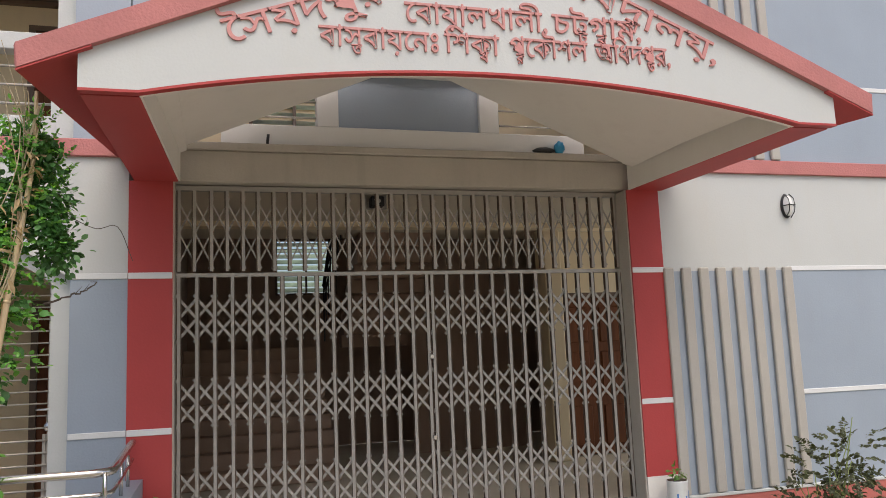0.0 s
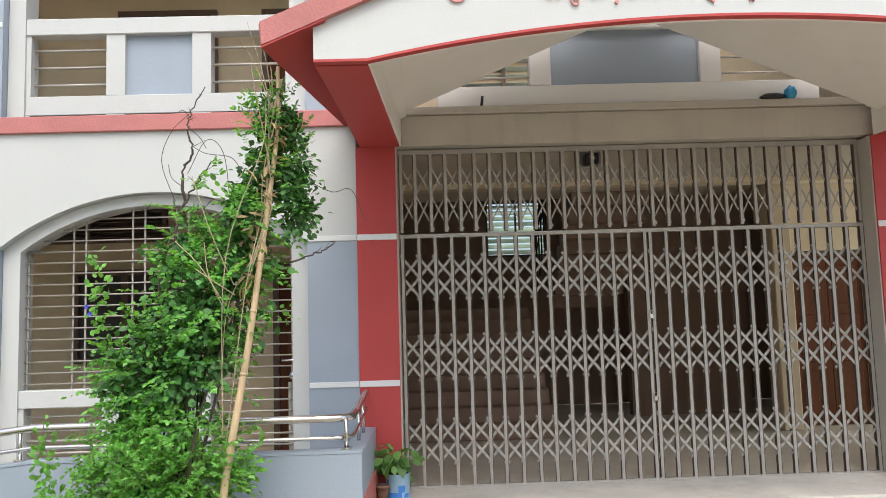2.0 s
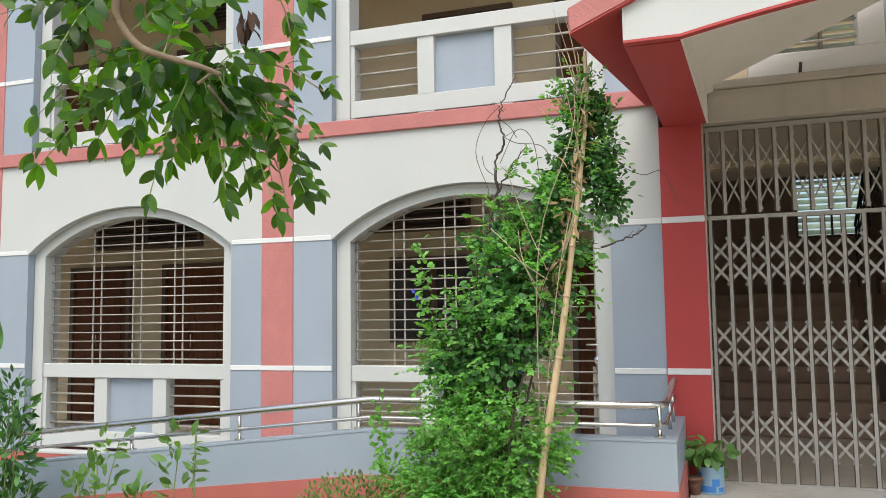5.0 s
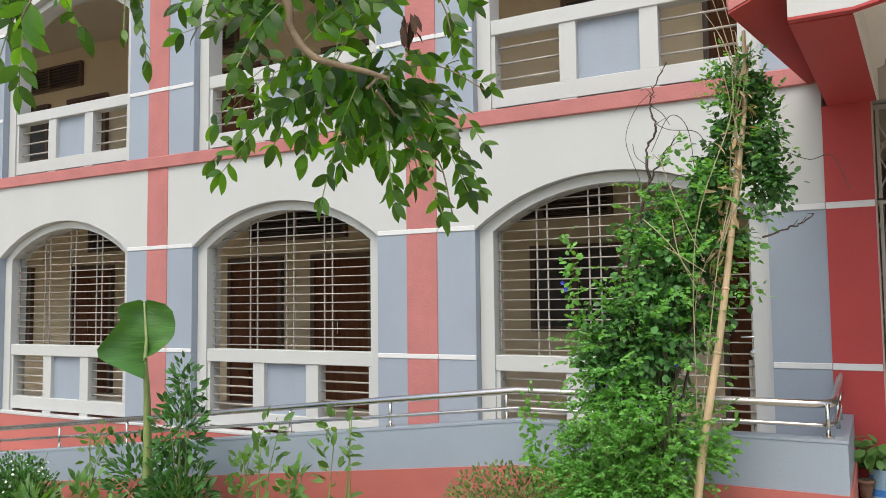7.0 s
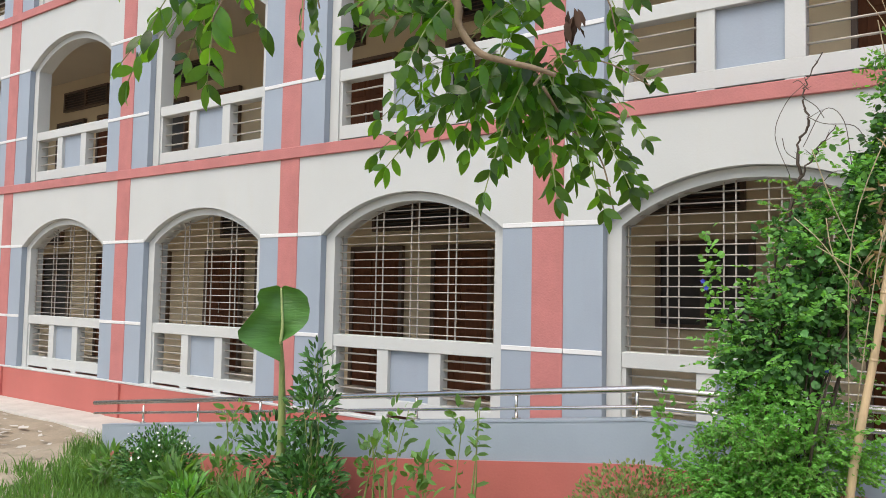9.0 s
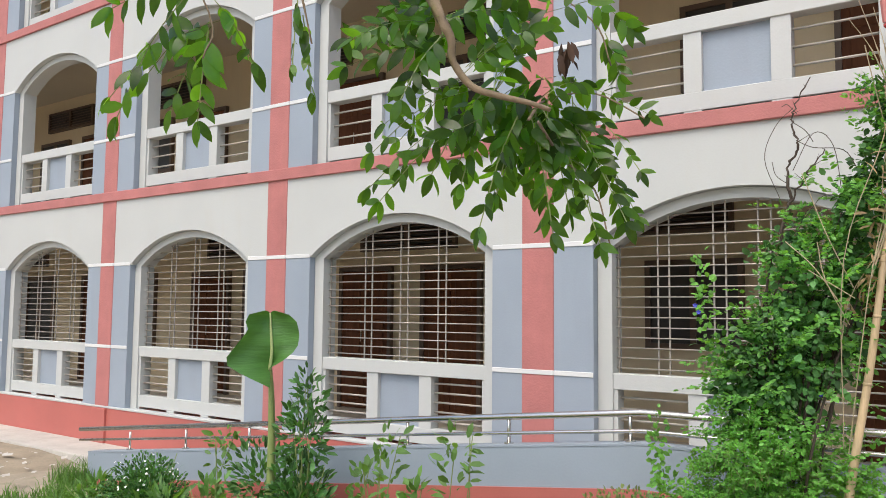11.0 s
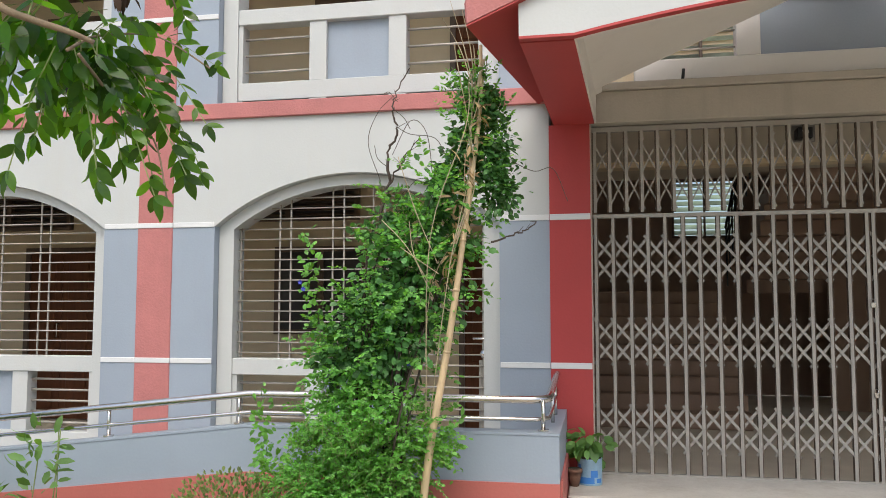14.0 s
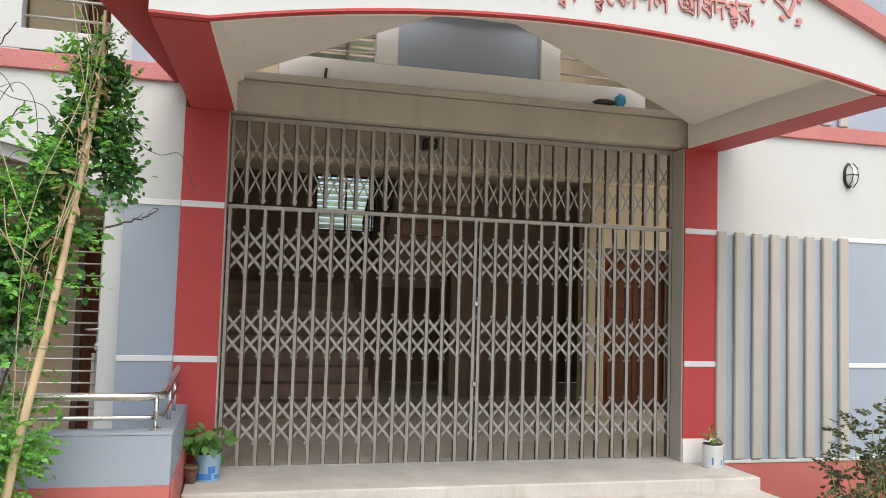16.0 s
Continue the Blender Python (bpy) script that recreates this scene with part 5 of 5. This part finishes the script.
    dead = np.array((-3.5, -4.25, 2.86)) - np.array(o) + rng.normal(0, 0.018, (n, 3))
    leaves("withered_leaves", th, WITHERED, dead, rng.normal(0, 0.35, (n, 3)) + np.array((0, 0, -1)), rng.uniform(0.05, 0.09, n), "withered dark brown leaflets", width=0.6, rng=rng)
    crown = [(0.2, 0.4, 5.6, 1.6, 1.6, 1.2), (-0.8, -0.5, 5.0, 1.1, 1.1, 0.9), (0.9, -0.9, 5.2, 1.0, 1.0, 0.8)]
    p, d = in_blobs(rng, crown, 2600)
    leaves("crown", th, LEAF_C, p, d + rng.normal(0, 0.5, (2600, 3)), rng.uniform(0.08, 0.14, 2600), rng=rng, droop=0.3)
    bm = bmesh.new()
    for x, y, z in ((-0.8, -0.5, 5.0), (0.9, -0.9, 5.2), (0.2, 1.2, 5.6), (0.1, 0.3, 6.0)):
        tube(bm, spline([(0.05, 0.2, 3.4), (x * 0.4, y * 0.4 + 0.15, 4.3), (x, y, z)], 5), [0.07 - 0.005 * i for i in range(11)], 6)
    part("limb", bm, BARK, th, smooth=True)


overhanging_tree()


def banana_plant():
    th = thing("banana_plant", "young banana plant with one broad torn leaf", "banana plant", (-7.3, -1.95, -0.05))
    th.rotation_euler.z = radians(49)
    bm = tube(bmesh.new(), spline([(0, 0, -0.05), (0.01, 0, 0.7), (0.0, 0, 1.25), (-0.02, 0.0, 1.56)], 5), [0.046 - 0.002 * i for i in range(16)], 8)
    part("stem", bm, STEM, th, smooth=True)
    # blade in two halves along the rib; y here is along the rib
    n = 14
    rib = spline([(-0.02, 0, 1.53), (-0.01, -0.03, 1.68), (-0.02, -0.04, 1.84), (-0.03, -0.02, 1.99)], 5)
    rib = [rib[round(i * (len(rib) - 1) / n)] for i in range(n + 1)]
    for s in (-1, 1):
        bm = bmesh.new()
        grid = []
        for i, p in enumerate(rib):
            t = i / n
            w = float(np.interp(t, (0, 0.12, 0.3, 0.45, 0.52, 0.58, 0.8, 0.93, 1), (0, 0.1, 0.25, 0.34, 0.33, 0.17, 0.19, 0.16, 0.05) if s < 0 else (0, 0.1, 0.2, 0.25, 0.26, 0.26, 0.24, 0.17, 0.05)))
            sink = 0.1 if s < 0 and t < 0.55 else 0.02
            grid.append([bm.verts.new(p + Vector(((1.05 if s < 0 else 0.85) * s * w * k / 4, -0.1 * (k / 4) ** 2 + 0.012 * math.sin(9 * t + k), 0.06 * (k / 4) - sink * (k / 4) ** 2 * 2))) for k in range(5)])
        for a, b in zip(grid, grid[1:]):
            for k in range(4):
                bm.faces.new((a[k], a[k + 1], b[k + 1], b[k]))
        part("leaf_half", bm, BANANA, th, smooth=True)
    part("leaf_rib", tube(bmesh.new(), [p + Vector((0, -0.012, 0)) for p in rib], [0.016 - 0.0006 * i for i in range(n + 1)], 6), RIB, th, "pale midrib", smooth=True)


banana_plant()


def shrub(name, label, category, loc, blobs, n, size, material, width=1.0, seed=1, spray=0, stems=8, group="", up=0.3):
    rng = np.random.default_rng(seed)
    th = thing(name, label, category, loc, group)
    if spray:
        p, d = in_blobs(rng, blobs, n, 0.6)
        pl, wy, sz, st = sprays(rng, p, d, spray, 5, size, up, 0.3)
        leaves("foliage", th, material, pl, wy, sz, width=width, rng=rng)
        tagged(part("stalk_mass", stalk_mesh(st), STEM, th), kind="stuff")
    else:
        p, d = in_blobs(rng, blobs, n, 0.45)
        leaves("foliage", th, material, p, d + rng.normal(0, 0.4, (n, 3)) + np.array((0, -0.2, up)), rng.uniform(0.65, 1.2, n) * size, width=width, rng=rng)
    for i in range(stems):
        bm = bmesh.new()
        b = blobs[i % len(blobs)]
        tip = Vector((b[0] + rng.normal(0, b[3] * 0.5), b[1] + rng.normal(0, b[4] * 0.5), b[2] + b[5] * rng.uniform(0.2, 0.95)))
        root = Vector((rng.normal(0, 0.05), rng.normal(0, 0.05), -0.05))
        tube(bm, spline([root, root.lerp(tip, 0.5) + Vector((rng.normal(0, 0.04), 0, 0.05)), tip], 4), [0.009] * 5 + [0.004] * 4, 5, False)
        part("stem", bm, STEM, th)
    return th


shrub("shrub", "dense shrub with long green leaves beside the banana plant", "shrub", (-7.0, -1.9, 0), [(0, 0, 0.45, 0.3, 0.25, 0.42), (0.02, 0, 0.95, 0.2, 0.2, 0.32), (-0.55, 0.05, 0.5, 0.22, 0.2, 0.38), (0.1, -0.1, 0.35, 0.35, 0.25, 0.3), (0.06, 0.02, 1.3, 0.13, 0.13, 0.22)], 1500, 0.095, LEAF_B, 0.75, 21, stems=16)
fb = shrub("flowering_bush", "rounded bush with small white flowers", "bush", (-8.75, -2.1, 0), [(0, 0, 0.3, 0.42, 0.35, 0.36), (0.2, -0.1, 0.28, 0.4, 0.3, 0.32)], 4400, 0.042, LEAF_B, 1.0, 22)
rngf = np.random.default_rng(3)
bm = bmesh.new()
for p, d in zip(*in_blobs(rngf, [(0, -0.02, 0.33, 0.43, 0.37, 0.37), (0.2, -0.1, 0.3, 0.41, 0.31, 0.33)], 110, 0.03)):
    if d[2] < 0:
        continue
    m = Matrix.Translation(p) @ Vector(d).to_track_quat("Z", "Y").to_matrix().to_4x4()
    for a in range(5):
        r = m @ Matrix.Rotation(a * 1.2566, 4, "Z")
        bm.faces.new([bm.verts.new(r @ Vector(v)) for v in ((0, 0, 0), (0.005, 0.007, 0.003), (0, 0.013, 0.004), (-0.005, 0.007, 0.003))])
tagged(part("flower_mass", bm, PETAL, fb, "small white flowers"), kind="stuff")
for i, (x, y, h, w) in enumerate(((-6.15, -1.85, 1.15, 0.12), (-5.55, -1.85, 1.2, 0.13), (-5.85, -1.95, 0.8, 0.1), (-6.45, -1.8, 0.85, 0.1), (-8.1, -1.8, 0.95, 0.12), (-7.75, -2.2, 0.6, 0.15))):
    shrub("sapling", "thin garden sapling with sparse light green leaves", "sapling", (x, y, 0), [(0, 0, h * 0.6, w, w, h * 0.35), (0.04, 0, h * 0.85, w * 1.1, w, h * 0.15)], 55, 0.105, LEAF_E, 0.85, 30 + i, stems=3, group="garden saplings")
for i, (x, y, s) in enumerate(((-8.2, -2.35, 1.0), (-7.75, -2.55, 0.85), (-7.3, -2.35, 0.9), (-6.75, -2.3, 0.8), (-9.3, -2.3, 0.9))):
    shrub("weed_plant", "low garden weed with long arching green leaves", "weed", (x, y, 0), [(0, 0, 0.2 * s, 0.28 * s, 0.22 * s, 0.2 * s), (0.1 * s, 0, 0.34 * s, 0.16 * s, 0.14 * s, 0.14 * s)], 150, 0.17 * s, (LEAF_E, LEAF_A)[i % 2], 0.45, 60 + i, stems=6, group="garden weeds", up=0.7)
shrub("low_bush", "low bush with fine yellow-green and reddish leaves", "bush", (-4.22, -1.95, 0), [(0, 0, 0.52, 0.45, 0.3, 0.42), (0.3, 0, 0.46, 0.34, 0.27, 0.38), (-0.35, 0, 0.35, 0.3, 0.22, 0.32)], 9000, 0.031, LEAF_Y, 1.1, 40)
shrub("rose_bush", "sparse rose bush with dark reddish leaves", "bush", (2.75, -0.95, 0), [(0.05, 0, 0.75, 0.25, 0.2, 0.4), (0.3, 0, 0.95, 0.2, 0.2, 0.35), (-0.2, 0, 0.6, 0.12, 0.15, 0.25), (0.35, 0, 0.5, 0.3, 0.2, 0.35)], 190, 0.055, LEAF_D, 1.25, 41, spray=0.16, stems=14)

# grass
rngr = np.random.default_rng(8)


def grass(n, x0, x1, y0, y1, h0, h1, name="grass"):
    x = rngr.uniform(x0, x1, n)
    y = rngr.uniform(y0, y1, n)
    # the patch frays towards its free edges
    ragged = np.minimum(np.minimum(x - x0, x1 - x), y - y0) + 0.45 * np.sin(x * 3.3 + 2 * np.sin(y * 2.1)) * np.sin(y * 4.1 + x)
    keep = ragged > rngr.uniform(0, 0.8, n) ** 1.5
    x, y = x[keep], y[keep]
    n = len(x)
    h = rngr.uniform(h0, h1, n) * (0.35 + 0.9 * np.abs(np.sin(x * 2.3 + 1.7 * np.sin(y * 3.1)) * np.cos(y * 2.7 + np.sin(x * 1.9))))
    a = rngr.uniform(0, 6.283, n)
    lean = rngr.normal(0, 0.35, (n, 2)) * h[:, None]
    w = rngr.uniform(0.003, 0.007, n)
    ca, sa = np.cos(a) * w, np.sin(a) * w
    z = np.full(n, -0.02)
    v = np.stack([np.stack([x - ca, y - sa, z], 1), np.stack([x + ca, y + sa, z], 1),
                  np.stack([x + ca * 0.7 + lean[:, 0] * 0.4, y + sa * 0.7 + lean[:, 1] * 0.4, h * 0.6], 1), np.stack([x - ca * 0.7 + lean[:, 0] * 0.4, y - sa * 0.7 + lean[:, 1] * 0.4, h * 0.6], 1),
                  np.stack([x + lean[:, 0], y + lean[:, 1], h], 1)], 1)
    f = []
    for i in range(n):
        f += [(5 * i, 5 * i + 1, 5 * i + 2, 5 * i + 3), (5 * i + 3, 5 * i + 2, 5 * i + 4)]
    me = bpy.data.meshes.new(name)
    me.from_pydata(v.reshape(-1, 3).tolist(), [], f)
    me.materials.append(GRASS)
    return tagged(new(name, me), "rough green grass growing along the ramp wall", "grass", kind="stuff")


grass(22000, -10.2, -4.6, -3.4, -1.45, 0.06, 0.32)
grass(2600, -11.0, -9.4, -2.5, -1.2, 0.04, 0.2)
grass(700, -11.35, -10.85, -1.6, -1.1, 0.2, 0.5)
grass(5000, -5.0, -2.4, -3.2, -1.5, 0.06, 0.22)
grass(3000, 2.0, 6.0, -3.0, -0.2, 0.06, 0.25)

# pale litter on the dirt yard
lit = random.Random(6)
bm = bmesh.new()
for i in range(190):
    x, y, s = lit.uniform(-16, -11.2), lit.uniform(-3.6, -0.9), lit.uniform(0.015, 0.075)
    m = Matrix.Translation((x, y, 0.06 + s * 0.1)) @ Matrix.Rotation(lit.uniform(0, 6), 4, "Z") @ Matrix.Rotation(lit.uniform(-0.3, 0.3), 4, "X")
    bm.faces.new([bm.verts.new(m @ Vector(v)) for v in ((-s, -s * 0.5, 0), (s, -s * 0.6, 0.01), (s * 0.7, s * 0.5, s * 0.2), (-s * 0.8, s * 0.6, 0))])
tagged(part("litter", bm, CONCRETE), "scattered pale paper scraps and chips on the dirt", "litter", kind="stuff")

# ---- small things ----
def tin_pot(name, label, loc, r, h, band, seed, size, n, material):
    th = thing(name, label, "flower pot", loc, "tin plant pots")
    bm = bmesh.new()
    tube(bm, [(0, 0, 0), (0, 0, 0.008), (0, 0, h - 0.008), (0, 0, h)], [r * 0.98, r, r, r * 1.03], 24)
    part("tin", bm, TINPALE if "blue" in label else TIN, th, smooth=True)
    for a0, a1, z0, z1 in band:
        bm = bmesh.new()
        k = 8
        for i in range(k):
            b0, b1 = a0 + (a1 - a0) * i / k, a0 + (a1 - a0) * (i + 1) / k
            bm.faces.new([bm.verts.new(((r + 0.0015) * math.cos(b), (r + 0.0015) * math.sin(b), z)) for b, z in ((b0, z0), (b1, z0), (b1, z1), (b0, z1))])
        bmesh.ops.remove_doubles(bm, verts=bm.verts[:], dist=0.0004)
        part("print", bm, TINBLUE, th, "blue printed bar")
    part("soil", tube(bmesh.new(), [(0, 0, h - 0.02), (0, 0, h + 0.004)], r * 0.93, 20), POTSOIL, th)
    rng = np.random.default_rng(seed)
    p, d = in_blobs(rng, [(0, 0, h + size * 0.75, size * 0.95, size * 0.8, size * 0.95)], n, 0.6)
    leaves("leaves", th, material, p, d + np.array((0, 0, -0.75)) + rng.normal(0, 0.3, (n, 3)), rng.uniform(0.7, 1.2, n) * size * 0.75, width=1.25, rng=rng)
    bm = bmesh.new()
    for q in p[::5]:
        tube(bm, [(q[0] * 0.2, q[1] * 0.2, h), (q[0] * 0.6, q[1] * 0.6, (h + q[2]) / 2), tuple(q)], 0.003, 4, False)
    tagged(part("stalk_mass", bm, STEM, th), kind="stuff")


tin_pot("tin_pot", "blue printed paint tin with a drooping plant", (-2.19, -0.2, FLOOR), 0.09, 0.19, ((-2.5, -1.2, 0.015, 0.06), (-1.5, -0.9, 0.06, 0.11), (-2.7, -2.35, 0.05, 0.15), (-1.0, -0.5, 0.02, 0.05)), 1, 0.15, 60, LEAF_E)
tin_pot("tin_pot", "white printed paint tin with a small plant on the step", (1.93, -0.2, FLOOR), 0.088, 0.19, ((-1.35, -1.2, 0.03, 0.07), (-0.9, -0.75, 0.04, 0.11), (-2.2, -2.05, 0.03, 0.09)), 2, 0.07, 30, LEAF_E)

clay = thing("clay_pot", "small brown clay pot beside the blue tin", "flower pot", (-2.3, -0.3, FLOOR))
bm = bmesh.new()
tube(bm, [(0, 0, 0), (0, 0, 0.07), (0, 0, 0.1), (0, 0, 0.102), (0, 0, 0.125)], [0.032, 0.046, 0.052, 0.058, 0.058], 20)
part("pot", bm, CLAY, clay, smooth=True)
part("soil", tube(bmesh.new(), [(0, 0, 0.115), (0, 0, 0.128)], 0.05, 16), POTSOIL, clay)

lamp = thing("bulkhead_lamp", "oval wall lamp with wire guard and frosted glass", "wall lamp", (3.472, 0, 3.065))
bm = bmesh.new()
bmesh.ops.create_uvsphere(bm, u_segments=20, v_segments=12, radius=1)
bmesh.ops.transform(bm, matrix=Matrix.Translation((0, -0.01, 0.125)) @ Matrix.Diagonal((0.06, 0.03, 0.12, 1)), verts=bm.verts[:])
part("back_plate", bm, BLACK, lamp, smooth=True)
bm = bmesh.new()
bmesh.ops.create_uvsphere(bm, u_segments=20, v_segments=12, radius=1)
bmesh.ops.transform(bm, matrix=Matrix.Translation((0, -0.03, 0.125)) @ Matrix.Diagonal((0.046, 0.06, 0.1, 1)), verts=bm.verts[:])
part("glass", bm, GLASSY, lamp, smooth=True)
for x in (-0.03, 0.03):
    part("guard_wire", tube(bmesh.new(), [(x, -0.03, 0.01), (x, -0.085, 0.06), (x, -0.1, 0.125), (x, -0.085, 0.19), (x, -0.03, 0.24)], 0.005, 6), BLACK, lamp)
part("guard_wire", tube(bmesh.new(), [(-0.057, -0.02, 0.125), (-0.035, -0.095, 0.125), (0.035, -0.095, 0.125), (0.057, -0.02, 0.125)], 0.005, 6), BLACK, lamp)

hole = part("bulb_holder", tube(bmesh.new(), [(0, 0, 0), (-0.05, 0, -0.015)], 0.022, 12), BLACK, loc=(1.8, -1.0, 3.57))
tagged(hole, "small black lamp holder on the canopy beam", "lamp holder")
cam_box = thing("gate_camera", "small dark box fixed behind the top of the gate", "camera box", (-0.47, 0.42, 3.22))
part("body", boxed(-0.06, 0.06, -0.05, 0.06, 0, 0.09, 0.008), BLACK, cam_box)
part("bracket", boxed(-0.1, 0.1, 0.06, 0.075, -0.01, 0.14), GATE, cam_box)
part("lens", tube(bmesh.new(), [(0.01, -0.05, 0.045), (0.01, -0.062, 0.045)], 0.016, 12), GATE, cam_box)
bag = bmesh.new()
bmesh.ops.create_icosphere(bag, subdivisions=3, radius=1)
for v in bag.verts:
    k = 1 + 0.25 * noise.noise(v.co * 2.1)
    v.co = Vector((v.co.x * 0.05 * k, v.co.y * 0.04 * k, v.co.z * 0.06 * k + 0.055))
tagged(part("plastic_bag", bag, BLUEPLASTIC, smooth=True, loc=(1.16, 0.07, 3.66)), "crumpled blue plastic bag lying on the ledge", "bag")
ped = bmesh.new()
bmesh.ops.create_icosphere(ped, subdivisions=2, radius=1)
for v in ped.verts:
    v.co = Vector((v.co.x * 0.11, v.co.y * 0.05, v.co.z * 0.025 + 0.022)) * (1 + 0.2 * noise.noise(v.co * 3))
tagged(part("rag", ped, BLACK, smooth=True, loc=(1.0, 0.065, 3.662)), "dark rag lying on the ledge", "rag")
tagged(part("pipe_stub", tube(bmesh.new(), [(0, 0, 0), (0.008, 0, 0.08)], 0.012, 10), BLACK, smooth=True, loc=(-1.435, 0.05, 3.66)), "short black pipe end on the ledge", "pipe")
lock = thing("padlock", "steel padlock hanging from a bolt on the window grille", "padlock", (-3.02, 0.15, 1.52))
part("bolt", tube(bmesh.new(), [(-0.1, 0, 0.1), (0.08, 0, 0.1)], 0.009, 8), STEEL, lock, smooth=True)
part("shackle", tube(bmesh.new(), spline([(-0.018, 0, 0.0), (-0.018, 0, 0.06), (0, 0, 0.09), (0.018, 0, 0.06), (0.018, 0, 0.0)], 4), 0.005, 6), STEEL, lock, smooth=True)
part("lock_body", tube(bmesh.new(), [(0, -0.014, -0.025), (0, 0.014, -0.025)], 0.038, 16), STEEL, lock, smooth=True)
